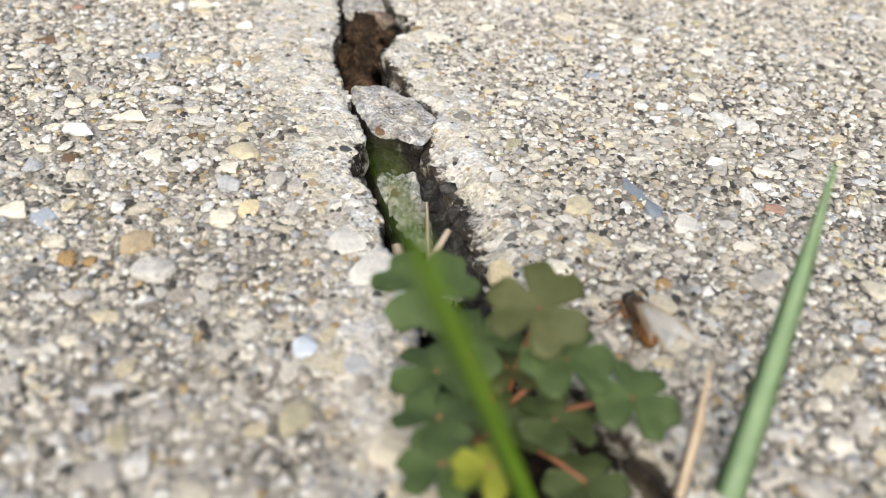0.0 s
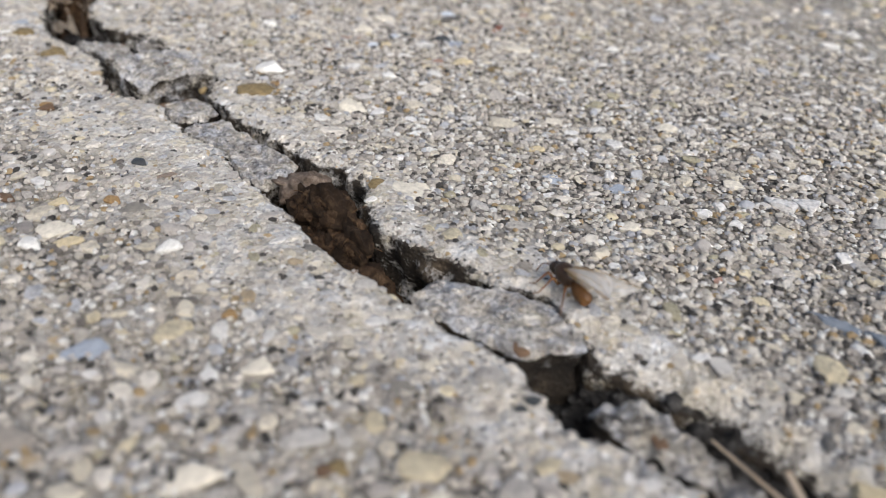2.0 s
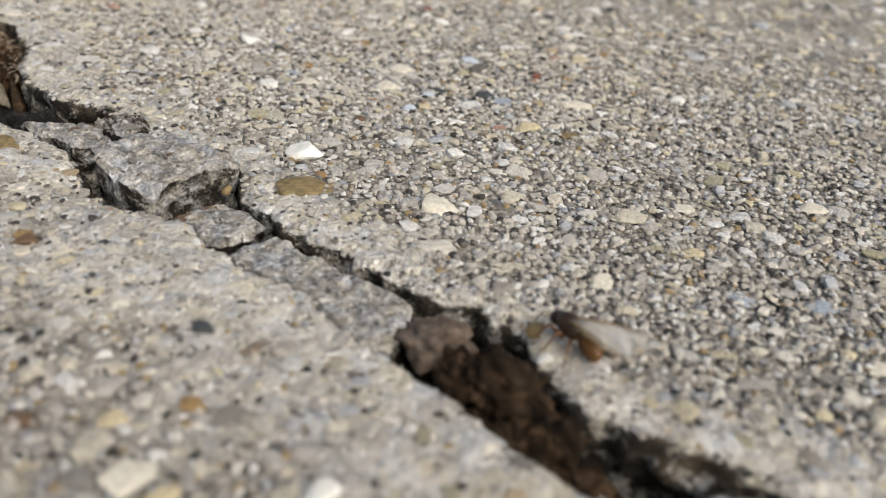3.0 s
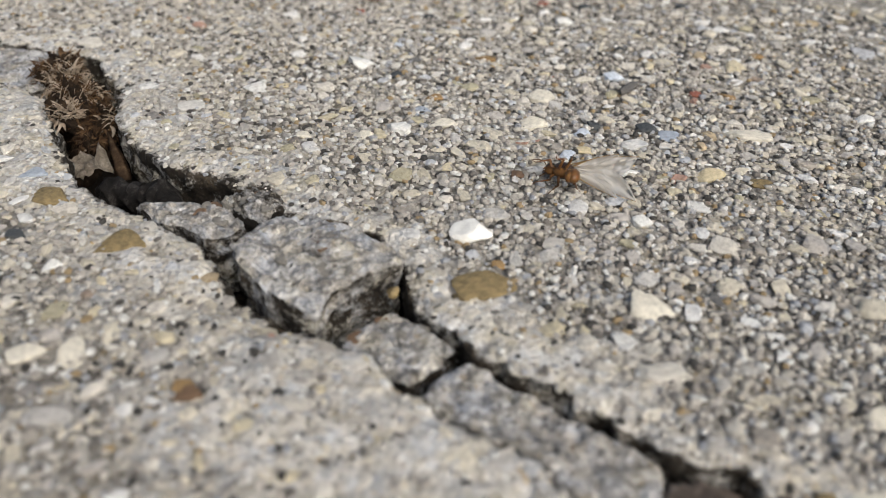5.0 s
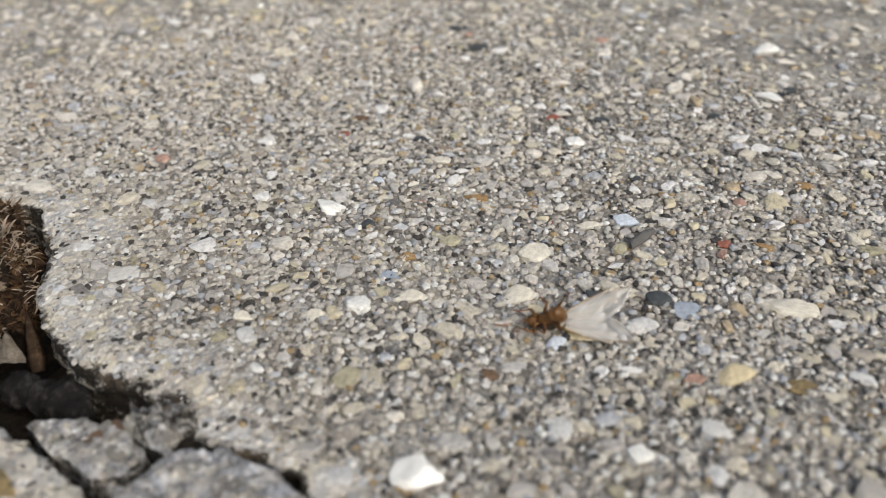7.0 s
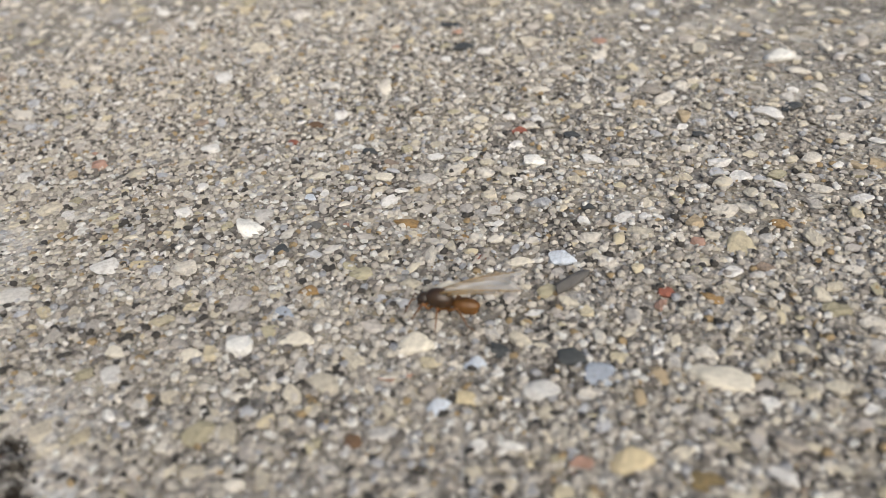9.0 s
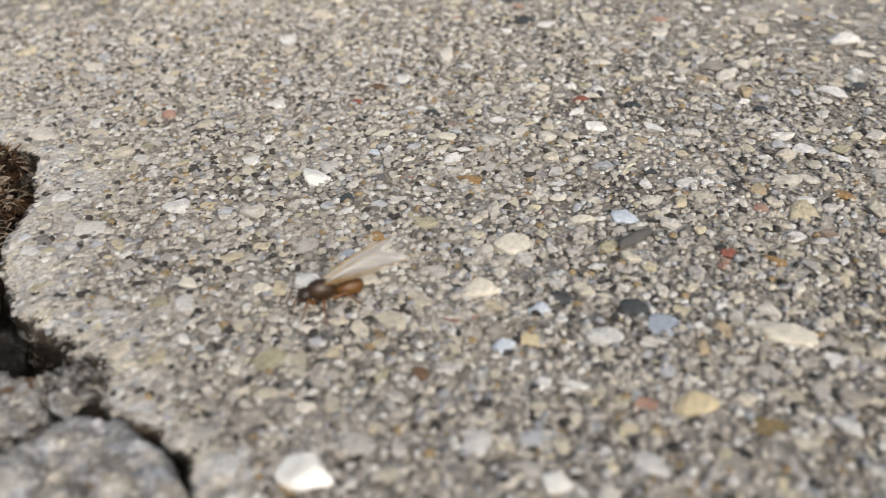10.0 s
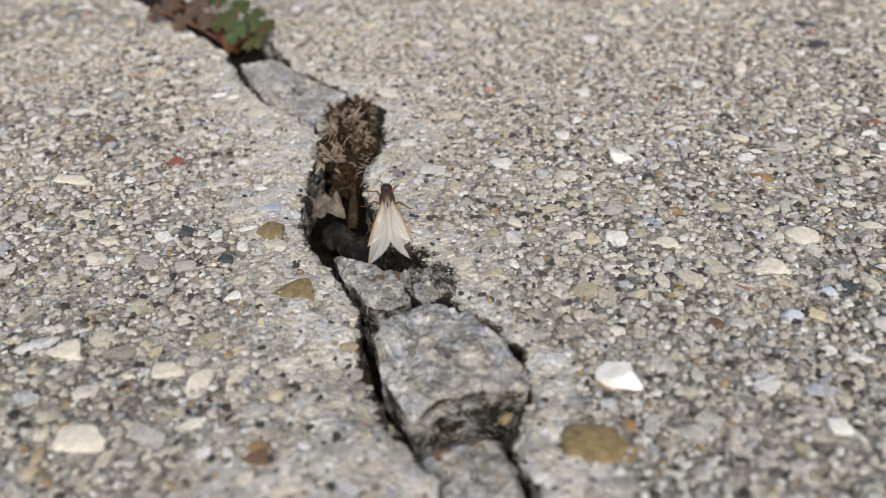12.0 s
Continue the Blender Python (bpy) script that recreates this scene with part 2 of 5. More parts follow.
M_HEAD = chitin_material("dark_brown_chitin", (0.03, 0.018, 0.01), 0.45)
M_BODY = chitin_material("brown_chitin", (0.045, 0.024, 0.012), 0.4)
M_ORANGE = chitin_material("amber_chitin", (0.19, 0.08, 0.014), 0.6)
M_GASTER = chitin_material("rust_chitin", (0.15, 0.066, 0.014), 0.45)
M_LEG = chitin_material("leg_chitin", (0.18, 0.078, 0.02), 0.5)
M_WING = wing_material("clear_wing")
M_VEIN = chitin_material("wing_vein", (0.36, 0.24, 0.10))


# ---- shape helpers ----
def mesh_of(name, verts, faces, material, smooth=True, extra=(), sharp=0):
    """A mesh from arrays of centimetre points and equal-sided faces."""
    verts, faces = np.asarray(verts, np.float32) * CM, np.asarray(faces, np.int32)
    me = bpy.data.meshes.new(name)
    me.vertices.add(len(verts))
    me.vertices.foreach_set("co", verts.ravel())
    side = faces.shape[1]
    me.loops.add(faces.size)
    me.loops.foreach_set("vertex_index", faces.ravel())
    me.polygons.add(len(faces))
    me.polygons.foreach_set("loop_start", np.arange(0, faces.size, side, dtype=np.int32))
    me.polygons.foreach_set("use_smooth", np.full(len(faces), smooth))
    for key, values in extra:
        me.attributes.new(key, "FLOAT", "POINT").data.foreach_set("value", np.asarray(values, np.float32))
    me.materials.append(material)
    me.update(calc_edges=True)
    if sharp:
        me.set_sharp_from_angle(angle=radians(sharp))
    return me


def part(name, me, parent=None, label="", kind=""):
    ob = new(name, me)
    if parent is not None:
        ob.parent = parent
    return tagged(ob, label=label, kind=kind)


def thing(name, label, category, at=(0, 0, 0), group="", turn=0.0):
    ob = new(name)
    ob.empty_display_size = 0.005
    ob.matrix_basis = pose(at[0] * CM, at[1] * CM, at[2] * CM, 0, 0, turn)
    return tagged(ob, label=label, category=category, group=group)


def hash2(ix, iy, seed):
    h = (ix.astype(np.int64) * 374761393 + iy.astype(np.int64) * 668265263 + seed * 974711) & 0xFFFFFFFF
    h = ((h ^ (h >> 13)) * 1274126177) & 0xFFFFFFFF
    return ((h ^ (h >> 16)) & 0xFFFF) / 65535.0


def bumps(x, y, seed=0):
    """Smooth random heights from -1 to 1, one to a unit square."""
    x, y = np.asarray(x, float), np.asarray(y, float)
    ix, iy = np.floor(x), np.floor(y)
    fx, fy = x - ix, y - iy
    fx, fy = fx * fx * (3 - 2 * fx), fy * fy * (3 - 2 * fy)
    a, b = hash2(ix, iy, seed), hash2(ix + 1, iy, seed)
    c, d = hash2(ix, iy + 1, seed), hash2(ix + 1, iy + 1, seed)
    return 2 * ((a * (1 - fx) + b * fx) * (1 - fy) + (c * (1 - fx) + d * fx) * fy) - 1


def rough(x, y, scale, seed, octaves=4):
    total, gain = 0.0, 1.0
    for n in range(octaves):
        total = total + gain * bumps(np.asarray(x) * scale, np.asarray(y) * scale, seed + n)
        scale, gain = scale * 2.03, gain * 0.5
    return total


def smooth01(v):
    v = np.clip(v, 0, 1)
    return v * v * (3 - 2 * v)


# ---- the crack's own plan: s runs along it, d across it ----
def plan(s, d):
    return 3 + (d - s) * 0.70711, 3 + (s + d) * 0.70711


def crack(x, y):
    return ((y - 3) - (x - 3)) * 0.70711, ((x - 3) + (y - 3)) * 0.70711


LEFT_RIM = [(-14, 1.3), (-11, 1.0), (-8.94, 0.75), (-7.86, 0.61), (-7.44, 0.42), (-6.9, 0.29), (-6.32, 0.17), (-5.61, -0.09), (-5.19, -0.3),
            (-4.23, -0.15), (-3.87, -0.3), (-3.32, -0.44), (-2.5, -0.6), (-1.7, -0.82), (-0.75, -0.94), (0.2, -0.87), (1.54, -1.1),
            (2.35, -0.99), (3.0, -1.27), (3.8, -1.31), (4.26, -1.26), (4.56, -1.44), (5.24, -1.46), (5.93, -1.56), (6.5, -1.64), (7.15, -1.58), (8.25, -1.82),
            (9.05, -2.05), (9.5, -2.1), (11.17, -1.76), (12.4, -1.45), (13.27, -1.65), (14.27, -2.32), (15.3, -2.72), (17.5, -3.05), (19.4, -3.9), (24, -6)]
RIGHT_RIM = [(-14, 3.6), (-12, 3.4), (-10.5, 2.95), (-9.3, 2.25), (-7.5, 1.45), (-6.98, 1.4), (-6.38, 1.31), (-5.73, 1.17), (-5, 0.93), (-4.47, 0.75), (-4.13, 0.77),
             (-3.68, 0.98), (-3.26, 0.85), (-2.91, 0.5), (-2.08, 0.25), (-1.62, 0.12), (-1.05, -0.08), (-0.4, 0.15), (0.16, 0.38), (0.78, 0.33),
             (1.25, 0.02), (2.76, -0.21), (3.65, -0.38), (4.14, -0.36), (4.68, -0.27), (5.07, -0.01), (5.88, 0.14), (6.72, -0.2), (7.1, -0.47),
             (7.43, -0.38), (8.36, -0.62), (9.16, -0.97), (10.13, -1.08), (10.95, -0.82), (11.9, -0.4), (13.3, -0.12), (13.6, -0.4), (14.7, -0.9),
             (15.94, -1.65), (17.73, -2.0), (19.5, -2.8), (24, -5)]


def rim(s, right):
    """The slab's rim across the crack at s, jagged on the scale of the sand."""
    at, across = np.array(RIGHT_RIM if right else LEFT_RIM).T
    base = np.interp(s, at, across) + np.where(s < -14, 0.15 * (-14 - s), 0) * (1 if right else 1) * 0.3
    return base + 0.06 * bumps(s * 2.6, s * 0 + 3.3, 5 + right) + 0.045 * bumps(s * 6.5, s * 0, 9 + right) + 0.025 * bumps(s * 15, s * 0, 13 + right)


def paste_share(s, off, right):
    """How far the cement paste still covers the stones: most along the crack."""
    at = [-12, -8, -4, -2, 1, 4, 7, 9, 12, 15, 20]
    reach = np.interp(s, at, [0.5, 0.6, 0.8, 0.9, 0.7, 0.6, 0.6, 1.0, 0.8, 0.5, 0.4] if right else [0.7, 0.9, 1.1, 1.9, 2.2, 1.9, 1.2, 0.9, 1.2, 0.8, 0.5])
    x, y = plan(s, off)
    return smooth01((reach * (1 + 0.55 * rough(x, y, 1.1, 40, 3)) - off) / (1.3 * reach) + 0.5)


def worn_rim(s, right):
    """The width over which the rim is worn round."""
    if right:
        return np.interp(s, [-9, -7.5, -6, -4.6, -4, -3, -2, -0.5, 0.5, 4, 7, 8, 9, 11, 13], [0.2, 0.45, 0.5, 0.4, 0.15, 0.14, 0.24, 0.22, 0.12, 0.1, 0.2, 0.28, 0.24, 0.22, 0.12])
    return np.interp(s, [-9, 3, 4.9, 5.3, 6.2, 6.8, 8.5, 9.3, 10, 12], [0.1, 0.1, 0.15, 0.42, 0.42, 0.15, 0.12, 0.35, 0.2, 0.12])


def top(x, y):
    """The height of the worn slab at a place outside the crack."""
    s, d = crack(x, y)
    right = d > (rim(s, True) + rim(s, False)) / 2
    off = np.where(right, d - rim(s, True), rim(s, False) - d)
    share = np.where(right, paste_share(s, off, True), paste_share(s, off, False))
    fall = np.where(right, worn_rim(s, True), worn_rim(s, False))
    z = 0.035 * rough(x, y, 0.33, 21, 3) + 0.012 * rough(x, y, 2.2, 27, 3) + 0.03 * share
    near = np.clip(off, 0, None) / fall
    drop = np.where(right, np.interp(s, [-9, -7.5, -4.6, -4], [0.1, 0.3, 0.3, 0.08]), np.interp(s, [4.9, 5.3, 6.2, 6.7], [0.08, 0.34, 0.34, 0.08]))
    return z - drop * np.exp(-near * near * 1.2) * (near < 4), off, share


# ---- ground: two slabs of weathered concrete with the crack between them ----
def steps(fine_from, fine_to, pitch, reach):
    fine = np.arange(fine_from, fine_to, pitch)
    grow, out, v = pitch, [], fine_to
    while v < reach:
        out.append(v)
        grow *= 1.5
        v += grow
    return fine, np.array(out + [reach])


def slab(name, right, label):
    fine, tail = steps(-13.0, 21.0, 0.06, 3000.0)
    s = np.r_[-(tail - 21 + 13)[::-1], fine, tail]
    off_fine, off_tail = steps(2.2, 14.0 if right else 9.0, 0.1, 3000.0)
    off_fine = np.r_[np.arange(0, 2.2, 0.045), off_fine]
    deep = np.array([-2.2, -1.6, -1.2, -0.95, -0.78, -0.64, -0.52, -0.42, -0.34, -0.27, -0.21, -0.155, -0.11, -0.07, -0.035])
    sign = 1 if right else -1
    edge = rim(s, right)
    off = np.r_[off_fine, off_tail]
    S, OFF = np.meshgrid(s, off, indexing="ij")
    D = edge[:, None] + sign * OFF
    X, Y = plan(S, D)
    Z, _, share = top(X, Y)
    Z = np.where(OFF > 60, Z * 0.2, Z - 0.022 * (1 - share) + (0.012 + 0.012 * share) * rough(X, Y, 4.0, 33, 3) - 0.05 * share * smooth01((bumps(X * 6, Y * 6, 38) - 0.5) * 4))
    WS, WZ = np.meshgrid(s, deep, indexing="ij")
    lean = sign * (-0.05 * WZ) + 0.1 * rough(WS, WZ * 1.3, 2.4, 60 + right, 4) * np.clip(-WZ * 4, 0, 1)
    WX, WY = plan(WS, edge[:, None] + lean)
    WZ = np.where(WZ > -1.0, WZ + Z[:, :1], WZ)
    X, Y, Z = np.c_[WX, X], np.c_[WY, Y], np.c_[WZ, Z]
    n, m = X.shape
    share = np.c_[np.full(WS.shape, 0.8), share]
    # soiled walls and rim, darkened further to put the crevice shade in the colour
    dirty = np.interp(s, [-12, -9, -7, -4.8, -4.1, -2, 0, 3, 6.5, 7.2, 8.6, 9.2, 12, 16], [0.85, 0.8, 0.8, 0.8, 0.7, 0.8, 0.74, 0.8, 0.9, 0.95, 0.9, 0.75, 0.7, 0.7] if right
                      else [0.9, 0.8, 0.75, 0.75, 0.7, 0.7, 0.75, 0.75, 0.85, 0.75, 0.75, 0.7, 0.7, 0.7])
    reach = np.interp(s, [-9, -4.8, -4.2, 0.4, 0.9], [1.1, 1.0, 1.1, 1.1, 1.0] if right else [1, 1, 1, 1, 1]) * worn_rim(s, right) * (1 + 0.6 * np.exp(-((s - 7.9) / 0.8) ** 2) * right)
    grime_shade = np.c_[np.repeat(dirty[:, None], len(deep), 1), dirty[:, None] * np.exp(-(OFF / (reach[:, None] * (0.55 if right else 0.4))) ** 2)]
    at = np.arange(n * m).reshape(n, m)
    quads = np.stack([at[:-1, :-1], at[1:, :-1], at[1:, 1:], at[:-1, 1:]], -1).reshape(-1, 4)
    if right:
        quads = quads[:, ::-1]
    verts = np.stack([X, Y, Z], -1).reshape(-1, 3)
    ob = part(name, mesh_of(name, verts, quads, M_SLAB, True, (("paste", share.ravel()), ("grime_shade", grime_shade.ravel()))))
    return tagged(ob, label=label, category="pavement", kind="structure")


SLAB_R = slab("pavement_east", True, "weathered concrete pavement slab with exposed pea gravel along a crack")
SLAB_L = slab("pavement_west", False, "weathered concrete pavement slab, smooth cement paste along its cracked rim")


def crack_floor():
    s = np.r_[-40, -25, np.arange(-14, 22, 0.1), 30, 45]
    v = np.linspace(-0.6, 0.6, 19)
    mid, half = (rim(s, True) + rim(s, False)) / 2, (rim(s, True) - rim(s, False)) / 2 + 0.5
    S, V = np.meshgrid(s, v, indexing="ij")
    X, Y = plan(S, mid[:, None] + V / 0.6 * half[:, None])
    high = np.interp(s, [-12, -10, -8.5, -7, -5, -4, 8, 9, 9.5, 16, 17], [-0.9, -1.05, -1.05, -1.0, -1.1, -1.05, -1.05, -1.0, -0.95, -0.8, -0.4])
    Z = high[:, None] + 0.12 * rough(X, Y, 2.5, 70, 4)
    n, m = X.shape
    at = np.arange(n * m).reshape(n, m)
    quads = np.stack([at[:-1, :-1], at[:-1, 1:], at[1:, 1:], at[1:, :-1]], -1).reshape(-1, 4)
    # brown soil taken near black, so the colour holds the crevice's shade
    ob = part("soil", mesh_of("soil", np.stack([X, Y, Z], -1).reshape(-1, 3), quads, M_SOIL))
    tagged(ob, label="dark soil at the bottom of the crack, crevice shade in its colour", category="soil", kind="structure")


crack_floor()


# ---- stones ----
def ball(level):
    bm = bmesh.new()
    bmesh.ops.create_icosphere(bm, subdivisions=level, radius=1.0)
    verts = np.array([v.co[:] for v in bm.verts])
    faces = np.array([[v.index for v in f.verts] for f in bm.faces])
    bm.free()
    return verts, faces


def stone_form(level, seed, cuts=7, floor_at=-0.5, blunt=(0.45, 0.8), knobby=0.0, worn_top=0.0):
    """A worn stone: a ball cut by a few blunt planes, with its buried underside left away. worn_top: how low its top is ground flat."""
    rnd = np.random.RandomState(seed)
    verts, faces = ball(level)
    if knobby:
        verts = verts * (1 + knobby * rough(verts[:, 0] + 0.7 * verts[:, 2], verts[:, 1] - 0.6 * verts[:, 2], 1.15, seed, 2))[:, None]
    for _ in range(cuts):
        n = rnd.normal(size=3)
        n /= np.linalg.norm(n)
        h = rnd.uniform(*blunt)
        over = np.clip(verts @ n - h, 0, None)
        verts = verts - np.outer(over * (0.9 if level > 2 else 0.96), n)
    if worn_top:
        n = np.array([rnd.normal() * 0.16, rnd.normal() * 0.16, 1.0])
        n /= np.linalg.norm(n)
        over = np.clip(verts @ n - worn_top * rnd.uniform(0.8, 1.25), 0, None)
        verts = verts - np.outer(over * 0.86, n)
    verts[:, :2] /= np.abs(verts[:, :2]).max(0) * 0.97
    verts = verts * (1 + 0.022 * rnd.normal(size=(len(verts), 1)) * (level > 2))
    keep = (verts[faces][:, :, 2].max(1) > floor_at)
    faces = faces[keep]
    used = np.unique(faces)
    back = np.zeros(len(verts), int)
    back[used] = np.arange(len(used))
    return verts[used], back[faces]


def joined(name, rows, forms, material, parent, label, sharp=0):
    """Many stones in one mesh. rows: x, y, z, half length, half width, half height, turn."""
    rows = np.asarray(rows)
    verts, faces, base = [], [], 0
    kind = np.arange(len(rows)) % len(forms)
    for k, (fv, ff) in enumerate(forms):
        mine = rows[kind == k]
        c, s = np.cos(mine[:, 6])[:, None], np.sin(mine[:, 6])[:, None]
        px, py, pz = fv[:, 0] * mine[:, 3:4], fv[:, 1] * mine[:, 4:5], fv[:, 2] * mine[:, 5:6]
        p = np.stack([px * c - py * s + mine[:, 0:1], px * s + py * c + mine[:, 1:2], pz + mine[:, 2:3]], -1)
        verts.append(p.reshape(-1, 3))
        faces.append((ff[None] + base + (np.arange(len(mine)) * len(fv))[:, None, None]).reshape(-1, 3))
        base += len(mine) * len(fv)
    me = mesh_of(name, np.concatenate(verts), np.concatenate(faces), material, True, (), sharp)
    return part(name, me, parent, label, "stuff")


BIG_FORMS = [stone_form(3, 100 + n, 11, -0.3, (0.5, 0.85), 0.2, 0.5) for n in range(14)]
MID_FORMS = [stone_form(3, 200 + n, 11, -0.1, (0.45, 0.82), 0.22, 0.46) for n in range(14)]
SMALL_FORMS = [stone_form(2, 250 + n, 7, -0.1, (0.45, 0.8), 0.2, 0.5) for n in range(14)]
GRIT_FORMS = [stone_form(1, 300 + n, 3, -0.1) for n in range(8)]
taken = {}


def claim(x, y, r, spare=0.92):
    """Take the place for a stone of radius r, unless another lies there."""
    reach = int((r + 0.62) / 0.31) + 1 if r > 0.15 else 3
    cx, cy = int(math.floor(x / 0.31)), int(math.floor(y / 0.31))
    for i in range(cx - reach, cx + reach + 1):
        for j in range(cy - reach, cy + reach + 1):
            for ox, oy, orr in taken.get((i, j), ()):
                if (ox - x) ** 2 + (oy - y) ** 2 < (spare * (r + orr)) ** 2:
                    return False
    taken.setdefault((cx, cy), []).append((x, y, r))
    return True


STONE_MESHES = {}


def stone_mesh(material, n):
    key = (material.name, n % len(BIG_FORMS))
    if key not in STONE_MESHES:
        v, f = BIG_FORMS[n % len(BIG_FORMS)]
        STONE_MESHES[key] = mesh_of("stone", v, f, material, True, (), 38)
    return STONE_MESHES[key]


counter = [0]


def set_stone(x, y, a, b, turn, material, proud=0.5, flat=0.6, label=""):
    """One stone bedded in its slab, as a part of it."""
    counter[0] += 1
    z, off, share = top(np.array([x]), np.array([y]))
    s, d = crack(x, y)
    parent = SLAB_R if d > (float(rim(np.array([s]), True)[0]) + float(rim(np.array([s]), False)[0])) / 2 else SLAB_L
    c = flat * b
    ob = part("stone", stone_mesh(material, counter[0] * 7), parent, label)
    ob.matrix_basis = Matrix.LocRotScale(cms((x, y, float(z[0]) + c * (proud - 0.62) * (1 + 0.3 * float(share[0])))), Euler((0, 0, radians(turn))), (a, b, c))
    return ob


def stones(material, rows, proud=0.5, flat=0.6, label=""):
    for x, y, a, b, turn in rows:
        claim(x, y, (a + b) / 2)
        set_stone(x, y, a, b, turn, material, proud, flat, label)


WHITE = plain_stone("white_quartz", (0.78, 0.77, 0.73), 0.45)
PALE = plain_stone("pale_limestone", (0.68, 0.635, 0.535), 0.8)
PALE_GREY = plain_stone("pale_grey_stone", (0.58, 0.56, 0.52), 0.8)
YELLOW = plain_stone("yellow_limestone", (0.60, 0.51, 0.33), 0.75)
BLUISH = plain_stone("blue_grey_slate", (0.36, 0.40, 0.46), 0.6)
SLATE = plain_stone("dark_slate", (0.20, 0.23, 0.27), 0.6)
FLAKE = plain_stone("dark_flake", (0.095, 0.09, 0.085), 0.6)
BLUE_WHITE = plain_stone("blue_white_quartz", (0.58, 0.63, 0.70), 0.45)
BLACK = plain_stone("black_basalt", (0.055, 0.06, 0.062), 0.5)
GREY = plain_stone("grey_stone", (0.21, 0.195, 0.17), 0.7)
OCHRE = plain_stone("ochre_stone", (0.33, 0.21, 0.09), 0.65, 350.0, 1.4)
BROWN = plain_stone("brown_stone", (0.15, 0.09, 0.05), 0.65)
OLIVE = plain_stone("olive_brown_stone", (0.23, 0.17, 0.078), 0.7, 330.0, 1.9)
RED = plain_stone("red_stone", (0.28, 0.10, 0.065), 0.65)


def known_stones():
    stones(WHITE, [(2.02, 14.86, 0.2, 0.15, 10), (6.57, 11.03, 0.17, 0.12, 0), (2.42, 7.75, 0.15, 0.13, 30), (1.40, 0.91, 0.18, 0.13, 20),
                   (-0.27, 0.57, 0.16, 0.13, 0), (6.22, 19.4, 0.3, 0.2, 0), (3.3, -3.21, 0.24, 0.15, 40), (-4.78, 6.35, 0.13, 0.1, 20),
                   (10.69, 2.98, 0.17, 0.11, 50), (-1.82, 12.46, 0.27, 0.17, 150), (-0.95, 10.06, 0.22, 0.16, 160), (3.42, 2.98, 0.11, 0.08, 0)], 0.75, 0.8, "white quartz pebble")
    stones(BLUE_WHITE, [(2.66, 12.3, 0.2, 0.16, 20), (1.87, 10.16, 0.14, 0.11, 0), (9.0, -3.63, 0.2, 0.13, 150),
                        (1.59, 9.44, 0.15, 0.11, 40), (-1.2, 13.4, 0.1, 0.08, 0)], 0.7, 0.7)
    stones(PALE, [(-1.47, 9.8, 0.17, 0.13, 30), (-2.36, 9.73, 0.14, 0.1, 0), (-0.29, 10.23, 0.25, 0.14, 0),
                  (4.53, 10.36, 0.42, 0.19, 170), (1.10, 10.35, 0.26, 0.2, 10), (1.36, 11.38, 0.3, 0.23, 60), (2.1, 12.15, 0.22, 0.1, 15),
                  (5.72, 6.55, 0.2, 0.15, 0), (4.23, 4.46, 0.18, 0.15, 70), (-0.2, 0.98, 0.26, 0.2, 60),
                  (4.67, -4.72, 0.26, 0.19, 20), (6.4, -2.87, 0.22, 0.17, 150), (3.31, -2.44, 0.3, 0.16, 30), (4.58, -2.76, 0.2, 0.15, 0),
                  (5.46, -2.14, 0.17, 0.15, 0)], 0.6, 0.6)
    stones(PALE, [(3.84, 3.46, 0.42, 0.3, 150)], 0.3, 0.36)
    stones(PALE_GREY, [(8.62, -2.3, 0.5, 0.34, 140), (7.84, -2.08, 0.36, 0.24, 160), (10.51, 1.35, 0.36, 0.22, 140), (-4.26, 10.55, 0.3, 0.19, 20)], 0.36, 0.38)
    stones(PALE, [(7.04, 3.2, 0.16, 0.13, 0),
                  (-4.45, 4.9, 0.22, 0.15, 40), (-3.96, 4.93, 0.24, 0.16, 100), (-4.4, 3.66, 0.34, 0.22, 30), (2.2, 6.02, 0.32, 0.25, 120),
                  (-9.38, 7.44, 0.4, 0.15, 20), (3.31, -0.9, 0.2, 0.15, 0), (-0.2, 14.1, 0.2, 0.12, 0), (-1.28, 14.06, 0.22, 0.1, 10),
                  (8.6, 4.9, 0.2, 0.15, 0), (7.6, 6.8, 0.25, 0.16, 0), (9.9, -0.6, 0.2, 0.15, 30), (-5.8, 4.55, 0.3, 0.2, 0)], 0.6, 0.6)
    stones(YELLOW, [(-2.94, 11.45, 0.22, 0.09, 10), (6.47, -2.53, 0.2, 0.15, 120), (0.12, 0.78, 0.23, 0.12, 60), (3.6, 9.02, 0.24, 0.17, 20),
                    (9.38, -0.95, 0.36, 0.2, 130), (-0.57, 1.62, 0.16, 0.12, 0), (1.88, 9.62, 0.16, 0.11, 0), (5.52, 5.34, 0.18, 0.11, 0)], 0.55, 0.6)
    stones(SLATE, [(9.46, 1.62, 0.36, 0.12, 150), (9.98, 1.36, 0.27, 0.13, 150)], 0.6, 0.6)
    stones(BLUISH, [(5.9, 4.36, 0.22, 0.15, 0), (6.85, 4.34, 0.19, 0.15, 0),
                    (3.91, -4.9, 0.34, 0.2, 20), (1.52, -1.07, 0.32, 0.2, 0), (3.3, 10.22, 0.26, 0.2, 0), (-0.67, 10.69, 0.2, 0.15, 0),
                    (5.05, -4.5, 0.25, 0.16, 0), (-5.9, 8.4, 0.22, 0.14, 0)], 0.35, 0.5)
